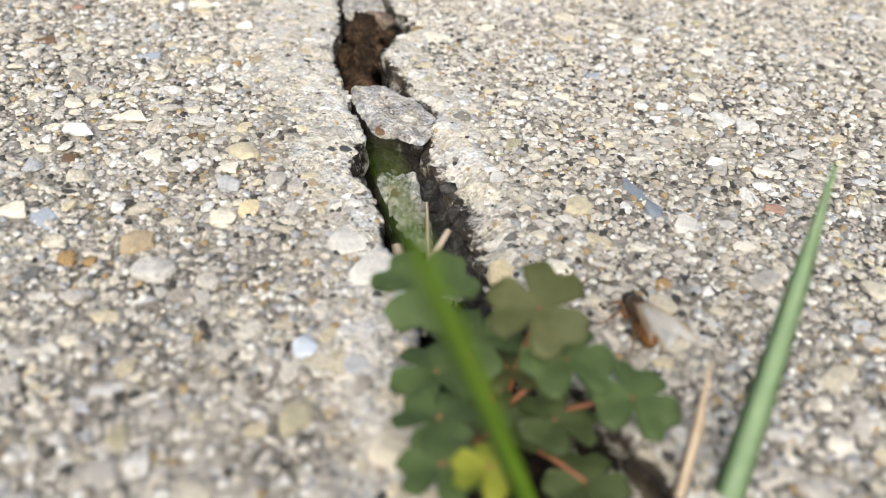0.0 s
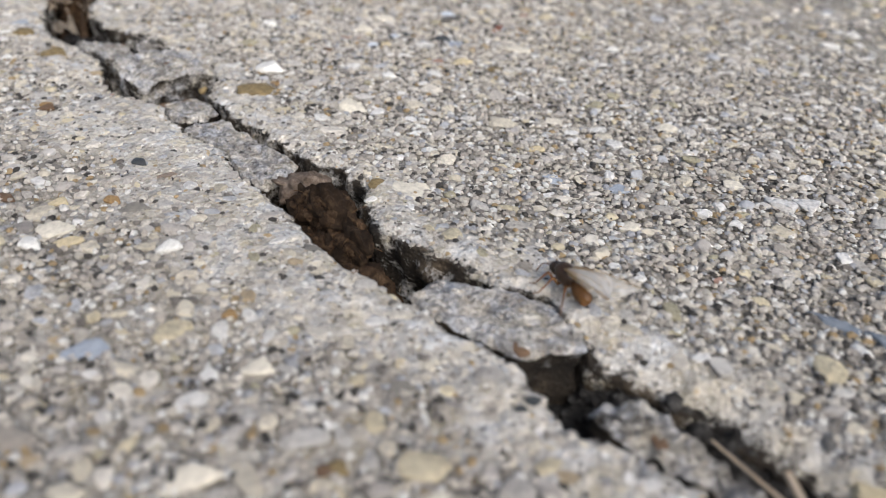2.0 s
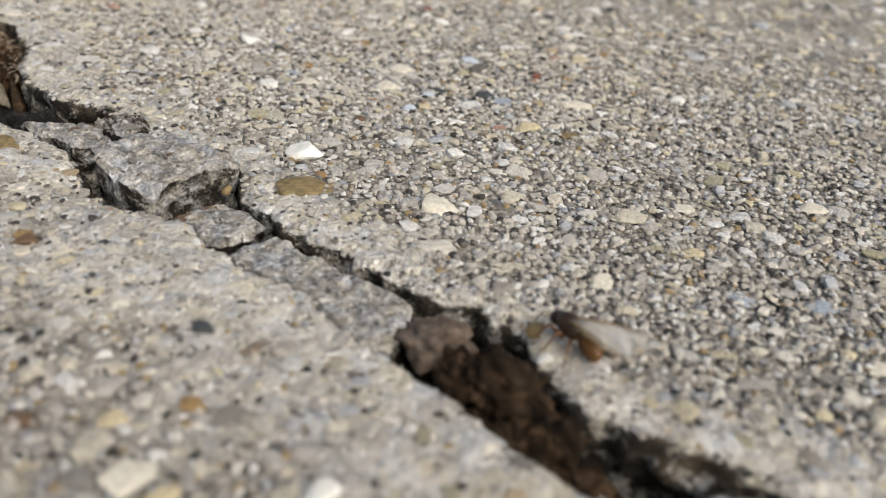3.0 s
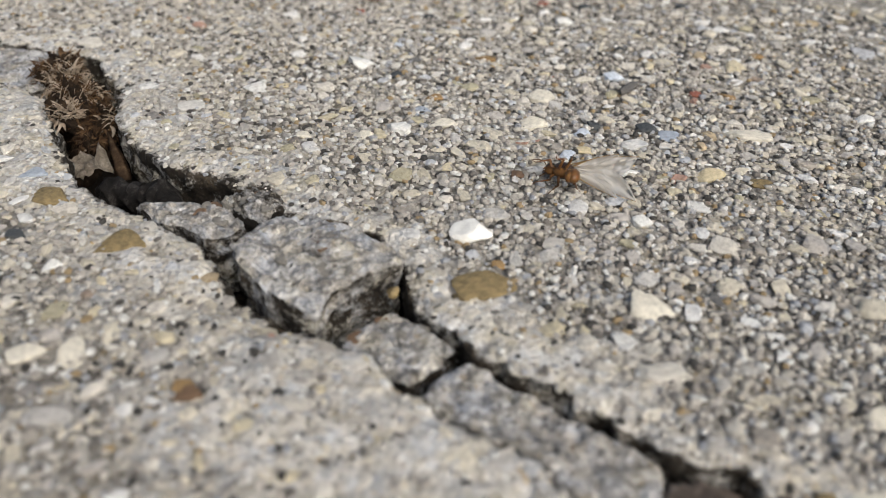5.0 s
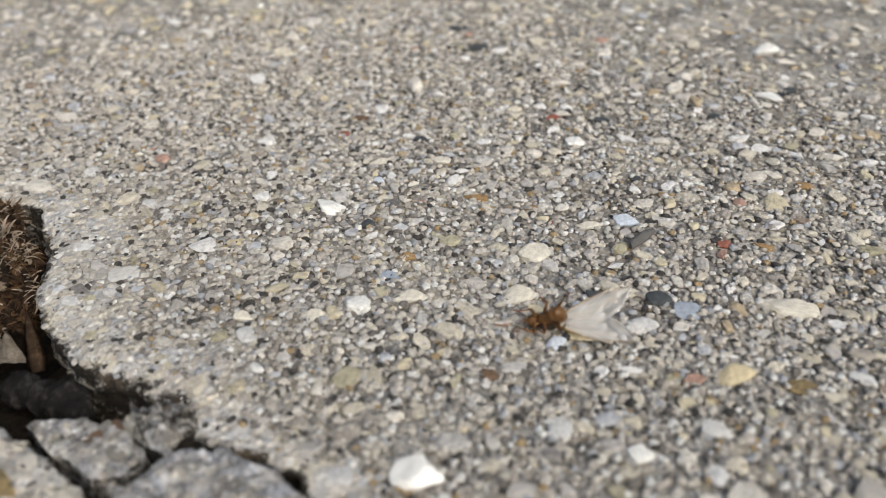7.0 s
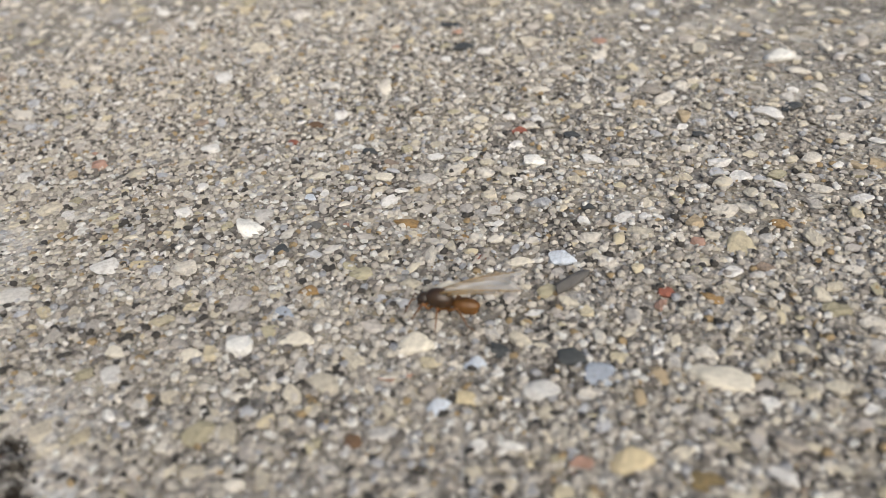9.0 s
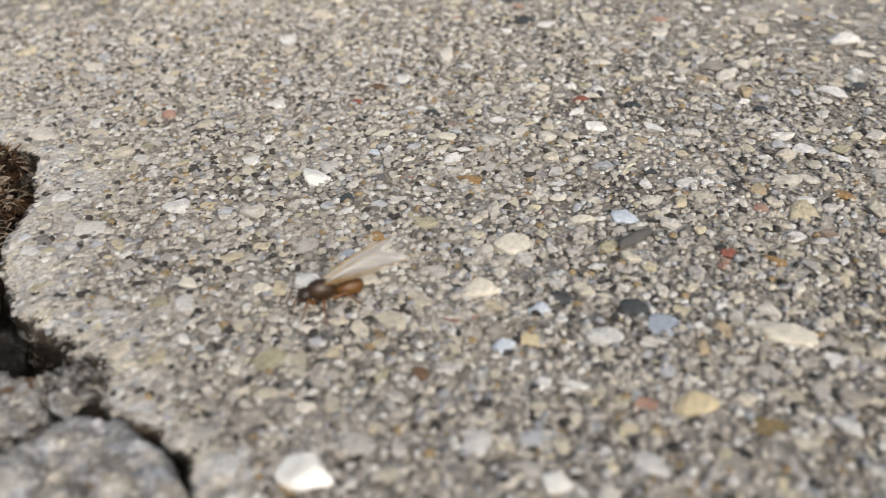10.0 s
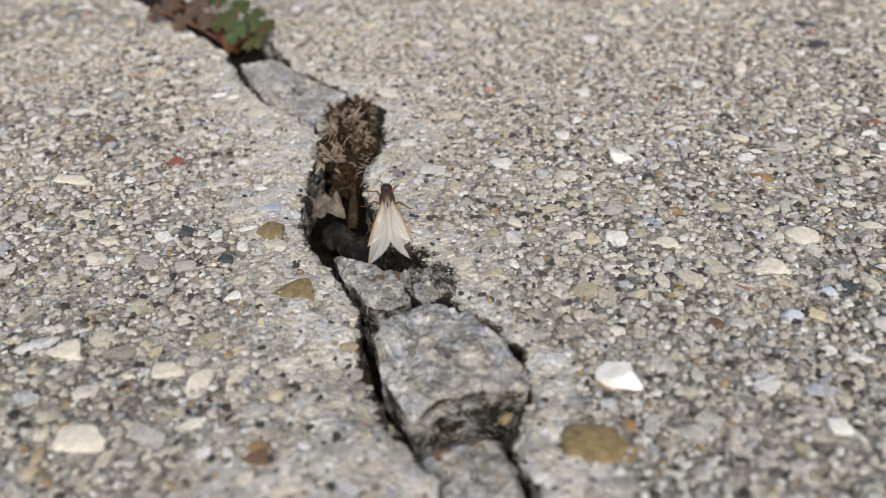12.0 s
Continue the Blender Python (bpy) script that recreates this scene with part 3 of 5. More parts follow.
    stones(BLACK, [(2.93, 10.43, 0.2, 0.15, 20), (2.1, 10.42, 0.15, 0.11, 140), (-0.42, 20.7, 0.32, 0.13, 0), (0.02, 19.5, 0.26, 0.16, 0),
                   (2.54, 15.82, 0.16, 0.1, 20), (6.18, 17.24, 0.22, 0.12, 30), (-0.69, 14.93, 0.15, 0.09, 0), (-1.16, 12.0, 0.14, 0.11, 0),
                   (-0.13, 2.97, 0.13, 0.1, 0), (6.02, -0.84, 0.08, 0.06, 0), (6.14, -0.68, 0.1, 0.07, 60), (-6.53, 7.26, 0.21, 0.1, 170),
                   (-5.49, 6.96, 0.14, 0.1, 0), (2.93, 13.6, 0.1, 0.07, 0), (4.6, 16.0, 0.15, 0.09, 0)], 0.65, 0.7)
    stones(GREY, [(-2.38, 12.04, 0.17, 0.11, 20), (-1.3, 2.52, 0.18, 0.11, 20), (0.42, 1.76, 0.25, 0.15, 20), (-5.39, 7.86, 0.2, 0.1, 30),
                  (6.5, 1.36, 0.19, 0.14, 0), (3.1, 1.4, 0.2, 0.1, 150), (4.79, -0.85, 0.22, 0.13, 40), (5.12, -5.98, 0.16, 0.12, 0),
                  (7.4, -2.97, 0.24, 0.16, 0), (-0.6, 11.6, 0.13, 0.1, 0), (6.0, 17.9, 0.16, 0.1, 0)], 0.3, 0.45)
    stones(OCHRE, [(0.43, 12.88, 0.22, 0.09, 175), (-0.45, 11.15, 0.16, 0.1, 0), (5.54, 13.51, 0.15, 0.1, 0), (4.53, 11.75, 0.16, 0.09, 160),
                   (0.08, 1.87, 0.14, 0.1, 0), (2.65, -0.12, 0.12, 0.09, 0), (-2.66, 4.5, 0.15, 0.1, 0), (10.88, 0.08, 0.13, 0.1, 0),
                   (0.52, 6.72, 0.11, 0.09, 0), (1.28, 12.6, 0.12, 0.08, 0), (5.98, -4.66, 0.16, 0.12, 0), (6.2, -4.5, 0.12, 0.1, 0)], 0.6, 0.7)
    stones(BROWN, [(0.84, 8.85, 0.12, 0.1, 0), (-2.62, 4.41, 0.17, 0.12, 0), (-1.31, 1.52, 0.18, 0.1, 0), (-0.33, -2.03, 0.26, 0.14, 20),
                   (3.91, -3.62, 0.2, 0.12, 150), (-10.12, 8.77, 0.24, 0.14, 0), (-1.93, 15.82, 0.16, 0.1, 0), (4.4, -2.05, 0.1, 0.08, 0)], 0.55, 0.65)
    stones(OLIVE, [(0.34, 6.32, 0.46, 0.29, 25), (3.37, 3.45, 0.15, 0.13, 60), (4.34, 8.9, 0.23, 0.13, 0), (-4.16, 6.88, 0.34, 0.26, 0),
                   (-5.42, 7.85, 0.26, 0.22, 0), (4.5, -2.0, 0.14, 0.12, 0)], 0.45, 0.55)
    stones(RED, [(4.0, 11.78, 0.13, 0.1, 0), (1.64, 15.92, 0.16, 0.1, 0), (-2.1, 15.14, 0.12, 0.08, 0), (-8.41, 8.77, 0.22, 0.13, 0),
                 (1.6, 12.2, 0.08, 0.06, 0)], 0.6, 0.7)


def pebble(name, label, at, half, turn, material, n, lift):
    """A loose pebble that lies on the slab."""
    x, y = at
    claim(x, y, (half[0] + half[1]) / 2)
    z = float(top(np.array([x]), np.array([y]))[0][0])
    v, f = stone_form(3, n, 12, -2.0)
    ob = part(name, mesh_of(name, v * np.array(half), f, material, True, (), 24))
    ob.matrix_basis = pose(x * CM, y * CM, (z + half[2] * lift) * CM, 0, 0, turn)
    return tagged(ob, label=label, category="pebble")


pebble("pebble", "bright white quartz chip lying on the pavement by the crack", (0.2, 7.32), (0.3, 0.18, 0.16), 15, WHITE, 905, 0.45)
pebble("pebble", "long flat dark grey slate flake beside a blue-white pebble", (2.86, 11.78), (0.34, 0.075, 0.08), 50, FLAKE, 902, 0.85)
pebble("pebble", "small ochre stone wedged at the foot of the concrete block", plan(4.97, -0.3), (0.1, 0.08, 0.08), 60, OLIVE, 908, -0.9)
known_stones()


FIELD = ((-13, -4, -1, 2, 5, 9, 13, 16, 19, 23, 27), (8, 9.5, 14, 18, 23.5, 21, 18, 15, 12, 8, 5))


def scatter(rows, count, low, high, area, seed, keep, tight=0.86):
    """Throw stones of one size class over the plan where no other lies."""
    rnd = np.random.RandomState(seed)
    s = rnd.uniform(area[0], area[1], count)
    d = rnd.uniform(area[2], area[3], count)
    r = low + (high - low) * rnd.uniform(0, 1, count) ** 2.2
    turn, slim, pick = rnd.uniform(0, 6.28, count), rnd.uniform(0.45, 0.9, count), rnd.uniform(0, 1, count)
    x, y = plan(s, d)
    z, off, share = top(x, y)
    east = d > (rim(s, True) + rim(s, False)) / 2
    wanted = (off > r * 1.05 + 0.7 * worn_rim(s, True) * east) & (pick < keep(s, d, off, share)) & (d < np.interp(s, *FIELD))
    for n in np.nonzero(wanted)[0]:
        if claim(x[n], y[n], r[n], tight):
            rows.append((x[n], y[n], z[n], r[n] * 1.15, r[n] * 1.15 * slim[n], r[n], turn[n], share[n], east[n]))


NEAR = (-13.0, 21.0)


def all_over(chance, in_paste):
    return lambda s, d, off, share: chance * (1 - (1 - in_paste) * share)


def gravel():
    """Exposed gravel: the nearest large stones one by one, the rest joined."""
    large, mid, small = [], [], []
    scatter(large, 1100, 0.16, 0.25, (-13, 25, -8.5, 23), 1, all_over(0.62, 0.6))
    scatter(mid, 12000, 0.105, 0.16, (-13, 27, -9, 23.5), 2, all_over(0.62, 0.7), 0.9)
    scatter(small, 60000, 0.048, 0.105, (-13, 27, -9, 23.5), 3, lambda s, d, off, share: (0.48 - 0.2 * share) * np.clip(1.5 - off / 14, 0.12, 1), 0.95)
    count = {True: 0, False: 0}
    rest = []
    mid.sort(key=lambda row: abs(crack(row[0], row[1])[1]))
    for x, y, z, a, b, c, turn, share, east in large + mid:
        if count[bool(east)] < 220 and y < 15:
            count[bool(east)] += 1
            flat = 0.6
            ob = part("stone", stone_mesh(M_STONE, counter[0] * 3), SLAB_R if east else SLAB_L)
            counter[0] += 1
            ob.matrix_basis = Matrix.LocRotScale(cms((x, y, z + flat * b * (0.06 - 0.33 * share))), Euler((0, 0, turn)), (a, b, flat * b))
        else:
            rest.append((x, y, z, a, b, c, turn, share, east))
    for east, slab_ob in ((True, SLAB_R), (False, SLAB_L)):
        for name, some, forms in (("gravel", rest, MID_FORMS), ("fine_gravel", small, SMALL_FORMS)):
            rows = []
            for x, y, z, a, b, c, turn, share, e in some:
                if bool(e) == east:
                    tall = 0.66 * b
                    rows.append((x, y, z + tall * (0.08 - 0.36 * share), a, b, tall, turn))
            joined(name, rows, forms, M_AGGREGATE, slab_ob, "exposed pea gravel in cream, grey and tan", 38)
        rnd = np.random.RandomState(11 + east)
        n = 102000 if east else 49000
        s = rnd.uniform(-12.5, 19.5, n)
        d = rnd.uniform(-2.5, 13, n) if east else rnd.uniform(-8.5, 1.5, n)
        x, y = plan(s, d)
        z, off, share = top(x, y)
        keep = (off > 0.02 + (0.7 * worn_rim(s, True) * (s < -4.6) if east else 0)) & ((d > (rim(s, True) + rim(s, False)) / 2) == east) & (rnd.uniform(0, 1, n) > 0.5 * share) & (rnd.uniform(0, 1, n) < 1.1 - off / 16)
        x, y, z, share = x[keep], y[keep], z[keep], share[keep]
        r = 0.016 + 0.044 * rnd.uniform(0, 1, len(x)) ** 1.5
        rows = np.stack([x, y, z + r * (0.15 - 0.45 * share), r * 1.2, r * rnd.uniform(0.7, 1.1, len(x)), r * 0.8, rnd.uniform(0, 6.28, len(x))], -1)
        joined("sand_grit", rows, GRIT_FORMS, M_GRIT, slab_ob, "coarse sand grains between the gravel")


gravel()


# ---- broken pieces of concrete wedged in the crack ----
def fragment(label, corners, high, tilt=(0.0, 0.0), deep=1.0, soiled=0.5, seed=0, lumpy=0.04, soiled_top=0.0, flare=0.1):
    """A wedged piece with the given corners in the crack's plan (s, d). tilt: its rise along s and across d for each centimetre."""
    c = np.array(corners, float)
    centre = c.mean(0)
    closed = np.r_[c, c[:1]]
    run = np.r_[0, np.cumsum(np.linalg.norm(np.diff(closed, axis=0), axis=1))]
    n, rings = int(run[-1] / 0.045), 20
    at = np.linspace(0, run[-1], n, endpoint=False)
    edge = np.stack([np.interp(at, run, closed[:, k]) for k in (0, 1)], -1)
    edge = (np.roll(edge, 1, 0) + 2 * edge + np.roll(edge, -1, 0)) / 4
    way = edge - centre
    away = way / np.linalg.norm(way, axis=1)[:, None]
    edge = edge + away * (0.035 * rough(at, at * 0, 2.5, seed, 4))[:, None]
    size = np.linalg.norm(edge - centre, axis=1)
    share = 1 - (1 - np.linspace(0, 1, rings + 1)[1:]) ** 1.5
    S = centre[0] + share[:, None] * (edge - centre)[:, 0]
    D = centre[1] + share[:, None] * (edge - centre)[:, 1]
    X, Y = plan(S, D)

    def level(x, y, s, d):
        return (high + lumpy * rough(x, y, 1.3, seed + 7, 3) + 0.5 * lumpy * rough(x, y, 6, seed + 17, 3)
                + 0.35 * lumpy * rough(x, y, 13, seed + 20, 2) - 0.06 * smooth01((bumps(x * 6.5, y * 6.5, seed + 23) - 0.4) * 4) + tilt[0] * (s - centre[0]) + tilt[1] * (d - centre[1]))

    inset = (1 - share)[:, None] * size
    Z = level(X, Y, S, D) - 0.07 * np.exp(-(inset / 0.05) ** 2)
    mx, my = plan(*centre)
    verts = [np.array([[mx, my, float(level(mx, my, *centre))]]), np.stack([X, Y, Z], -1).reshape(-1, 3)]
    grime_shade = [np.array([soiled_top]), np.maximum(soiled_top, 0.35 * soiled * np.exp(-(inset / 0.1) ** 2)).ravel()]
    faces, last = [], 1 + np.arange(n)
    fan = np.stack([np.zeros(n, int), np.roll(last, -1), last], -1)
    for k in range(1, rings):
        now = 1 + k * n + np.arange(n)
        faces.append(np.stack([last, np.roll(last, -1), np.roll(now, -1), now], -1))
        last = now
    count, ring = 1 + rings * n, verts[1][-n:]
    out = np.stack(plan(away[:, 0], away[:, 1]), -1) - np.array(plan(0, 0))
    for down in (0.03, 0.06, 0.1, 0.15, 0.2, 0.26, 0.33, 0.41, 0.5, 0.6, 0.72, 0.85, 1.0):
        more = ring.copy()
        more[:, :2] += out * (0.07 * rough(at * 0.9, at * 0 + down * 3.2, 2.2, seed + 30, 4) * min(1.0, down * 8) - 0.02 + (flare - 0.06) * down)[:, None]
        more[:, 2] = ring[:, 2] - down * deep
        now = count + np.arange(n)
        count += n
        verts.append(more)
        grime_shade.append(np.full(n, soiled))
        faces.append(np.stack([last, np.roll(last, -1), np.roll(now, -1), now], -1))
        last = now
    verts.append(np.array([[mx, my, high - deep]]))
    grime_shade.append(np.array([soiled]))
    under = np.stack([last, np.roll(last, -1), np.full(n, count)], -1)
    quads = np.concatenate(faces)
    tris = np.concatenate([fan[:, ::-1], quads[:, [0, 1, 2]], quads[:, [0, 2, 3]], under])
    verts = np.concatenate(verts)
    base = np.array([mx, my, high - deep])
    me = mesh_of("concrete_fragment", verts - base, tris, M_BLOCK, True, (("paste", np.full(len(verts), 0.9)), ("grime_shade", np.concatenate(grime_shade))))
    ob = part("concrete_fragment", me)
    ob.matrix_basis = pose(*cms(base))
    rnd = np.random.RandomState(seed + 77)
    for k in range(7):
        e = edge[rnd.randint(0, n)]
        q = rnd.uniform(0.15, 0.86)
        s, d = centre + (e - centre) * q
        x, y = plan(s, d)
        a = rnd.uniform(0.06, 0.15)
        stone = part("stone", stone_mesh((GREY, BROWN, GREY, GREY)[rnd.randint(0, 4)], k * 5 + seed), ob)
        stone.matrix_basis = Matrix.LocRotScale(cms((x - mx, y - my, float(level(x, y, s, d)) - high + deep - 0.4 * a)), Euler((0, 0, rnd.uniform(0, 6.28))), (a * 1.2, a, 0.5 * a))
    return tagged(ob, label=label, category="concrete piece", group="broken pieces in the crack")


fragment("pitted grey concrete fragment with a soil-stained broken face",
         [(-2.55, -0.48), (-2.4, 0.05), (-2.8, 0.4), (-3.1, 0.68), (-3.5, 0.93), (-4.02, 0.9), (-4.42, 0.72), (-4.22, 0.3), (-4.12, -0.06), (-3.9, -0.14), (-3.4, -0.34), (-3.0, -0.44)],
         -0.02, (0.03, 0.0), 1.15, 1.0, 410, 0.05, 0.0, -0.06)
fragment("long rough dirty concrete fragment lying low in the crack",
         [(-5.08, 0.14), (-5.0, 0.4), (-5.2, 0.62), (-5.63, 0.68), (-6.0, 0.78), (-6.4, 0.85), (-6.8, 0.9), (-6.85, 0.66), (-6.5, 0.48), (-6.1, 0.36), (-5.8, 0.24), (-5.45, 0.1)],
         -0.12, (0.07, 0.0), 1.0, 1.0, 420, 0.12, 0.45, -0.1)
fragment("low dark dirty lump of concrete beside the clover",
         [(-6.95, 0.6), (-6.95, 1.0), (-7.4, 1.2), (-8.0, 1.25), (-8.4, 1.1), (-8.2, 0.85), (-7.6, 0.7)], -0.5, (0.04, 0.0), 0.6, 1.0, 425, 0.14, 0.6)
fragment("long flat grey concrete fragment set flush in the crack",
         [(3.58, -0.45), (2.6, -0.3), (1.6, -0.12), (1.36, -0.07), (1.05, -0.43), (0.88, -0.82), (1.3, -0.98), (1.75, -0.98), (2.3, -0.96), (2.85, -1.12), (3.3, -1.2), (3.56, -1.16)],
         -0.07, (0.0, 0.0), 0.95, 0.9, 430, 0.045, 0.08, -0.06)
fragment("small square grey concrete fragment sunk in the crack", [(4.7, -1.36), (4.86, -0.9), (4.78, -0.45), (4.4, -0.42), (3.74, -0.44), (3.68, -0.88), (3.68, -1.2), (4.2, -1.24)],
         -0.13, (-0.05, 0.0), 1.0, 0.8, 440, 0.045, 0.1, -0.06)
fragment("large grey concrete block standing proud of the crack",
         [(6.74, -1.38), (6.9, -1.1), (6.95, -0.62), (6.6, -0.2), (6.1, -0.05), (5.56, 0.08), (5.1, 0.0), (5.07, -0.25), (5.18, -0.6), (5.24, -1.02), (5.06, -1.32), (5.5, -1.46), (5.9, -1.5), (6.4, -1.54)],
         0.15, (-0.035, -0.03), 1.1, 0.6, 450, 0.07, 0.1, -0.03)
fragment("dark crusty rounded lump of concrete wedged beside the block",
         [(7.95, -0.78), (8.05, -0.55), (7.78, -0.24), (7.35, -0.2), (7.05, -0.38), (7.0, -0.7), (7.3, -0.9), (7.7, -0.95)], 0.02, (0.0, 0.08), 0.95, 1.0, 455, 0.13, 0.66)
fragment("wedge-shaped lump of grey concrete tipped in the crack",
         [(8.65, -1.75), (8.5, -1.45), (8.2, -1.18), (7.5, -0.84), (7.2, -0.9), (7.12, -1.15), (7.28, -1.45), (7.9, -1.65)], -0.03, (-0.05, -0.1), 0.9, 0.6, 460, 0.05, 0.12, 0.05)
fragment("grey concrete fragment filling the crack beside dry moss",
         [(16.7, -2.75), (16.75, -2.0), (16.0, -1.64), (14.8, -0.93), (13.75, -0.45), (13.1, -0.75), (12.95, -1.45), (13.6, -1.75), (14.4, -2.25), (15.4, -2.55)], -0.06, (0.0, 0.0), 0.9, 0.6, 470)


# ---- soil, moss and litter in the crack ----
def lump(name, me_name, s0, s1, low, high, inset, material, seed, strength=0.14, rear=0.0):
    """A crumbly heap that fills a stretch of the crack."""
    nu, nv = int((s1 - s0) / 0.035), 34
    u, v = np.linspace(0, 1, nu), np.linspace(-1, 1, nv)
    U, V = np.meshgrid(u, v, indexing="ij")
    s = s0 + (s1 - s0) * u
    mid, half = (rim(s, True) + rim(s, False)) / 2, (rim(s, True) - rim(s, False)) / 2 - inset
    X, Y = plan(s[:, None] + 0 * V, mid[:, None] + V * half[:, None])
    arch = (1 - np.abs(V) ** 3) * np.clip(np.minimum(U, 1 - U) * 7, 0, 1) ** 0.5
    Z = low + (high - low) * arch * (1 + 0.25 * rough(X, Y, 1.2, seed, 2)) + strength * (np.abs(rough(X, Y, 3.2, seed + 5, 4)) - 0.4)
    Z = Z + rear * np.exp(-((U - 0.8) / 0.14) ** 2) * arch
    n, m = X.shape
    at = np.arange(n * m).reshape(n, m)
    quads = np.stack([at[:-1, :-1], at[:-1, 1:], at[1:, 1:], at[1:, :-1]], -1).reshape(-1, 4)
    return mesh_of(me_name, np.stack([X, Y, Z], -1).reshape(-1, 3), quads, material), X, Y, Z


def strip(points, widths, lift=0.0, thick=0.006):
    """A thin strip along points, with its two faces and edges. Returns verts, faces."""
    p = np.asarray(points, float)
    way = np.gradient(p, axis=0)
    way /= np.linalg.norm(way, axis=1)[:, None] + 1e-9
    across = np.cross(way, [0, 0, 1.0])
    across /= np.linalg.norm(across, axis=1)[:, None] + 1e-9
    up = np.cross(across, way)
    w = np.asarray(widths)[:, None]
    ring = np.stack([p - across * w, p + up * (thick + lift * w), p + across * w, p - up * (thick - lift * w)], 1)
    n = len(p)
    verts = ring.reshape(-1, 3)
    at = np.arange(n * 4).reshape(n, 4)
    faces = [np.stack([at[:-1, k], at[1:, k], at[1:, (k + 1) % 4], at[:-1, (k + 1) % 4]], -1) for k in range(4)]
    return verts, np.concatenate(faces)


def tube(points, radii, sides=7):
    p = np.asarray(points, float)
    way = np.gradient(p, axis=0)
    way /= np.linalg.norm(way, axis=1)[:, None] + 1e-9
    ref = np.array([0.31, 0.11, 0.94]) if abs(way[0][2]) < 0.9 else np.array([1.0, 0.1, 0])
    a = np.cross(way, ref)
    a /= np.linalg.norm(a, axis=1)[:, None] + 1e-9
    b = np.cross(way, a)
    ang = np.arange(sides) * 2 * np.pi / sides
    r = np.asarray(radii, float)[:, None, None]
    ring = p[:, None] + r * (np.cos(ang)[None, :, None] * a[:, None] + np.sin(ang)[None, :, None] * b[:, None])
    n = len(p)
    verts = np.concatenate([ring.reshape(-1, 3), p[:1], p[-1:]])
    at = np.arange(n * sides).reshape(n, sides)
    nxt = np.roll(at, -1, 1)
    faces = [np.stack([at[:-1], nxt[:-1], nxt[1:], at[1:]], -1).reshape(-1, 4)]
    cap0 = np.stack([np.full(sides, n * sides), nxt[0], at[0], at[0]], -1)
    cap1 = np.stack([np.full(sides, n * sides + 1), at[-1], nxt[-1], nxt[-1]], -1)
    tri = np.concatenate([cap0[:, :3], cap1[:, :3]])
    quad = faces[0]
    tris = np.concatenate([quad[:, [0, 1, 2]], quad[:, [0, 2, 3]], tri])
    return verts, tris


def gather(pieces):
    verts, faces, base = [], [], 0
    for v, f in pieces:
        verts.append(v)
        faces.append(f + base)
        base += len(v)
    return np.concatenate(verts), np.concatenate(faces)


def crumbs(X, Y, Z, count, low, high, seed):
    rnd = np.random.RandomState(seed)
    at = rnd.randint(0, X.size, count)
    r = rnd.uniform(low, high, count)
    return np.stack([X.ravel()[at], Y.ravel()[at], Z.ravel()[at] + r * 0.3, r * 1.2, r, r * 0.9, rnd.uniform(0, 6.28, count)], -1)


CLOD_FORMS = [stone_form(4, 520 + n, 3, -2.0, (0.7, 0.95), 0.4) for n in range(7)]
SOIL_FORMS = [stone_form(2, 580 + n, 7, -2.0, (0.45, 0.8), 0.3) for n in range(7)]
CRUMB_FORMS = [stone_form(1, 500 + n, 6, -2.0) for n in range(6)]


def curl(rnd, start, heading, size, width, rise):
    """One dry curled scrap of moss or leaf."""
    t = np.linspace(0, 1, 7)[:, None]
    turn = heading + rnd.uniform(-2.6, 2.6) * t[:, 0]
    step = np.stack([np.cos(turn), np.sin(turn), rise - rnd.uniform(0.6, 2.0) * t[:, 0]], -1) * size / 6
    pts = start + np.cumsum(step, 0) - step[:1]
    return strip(pts, width * np.array([0.5, 0.85, 1.0, 1.0, 0.85, 0.6, 0.15]), 0.5, 0.005)


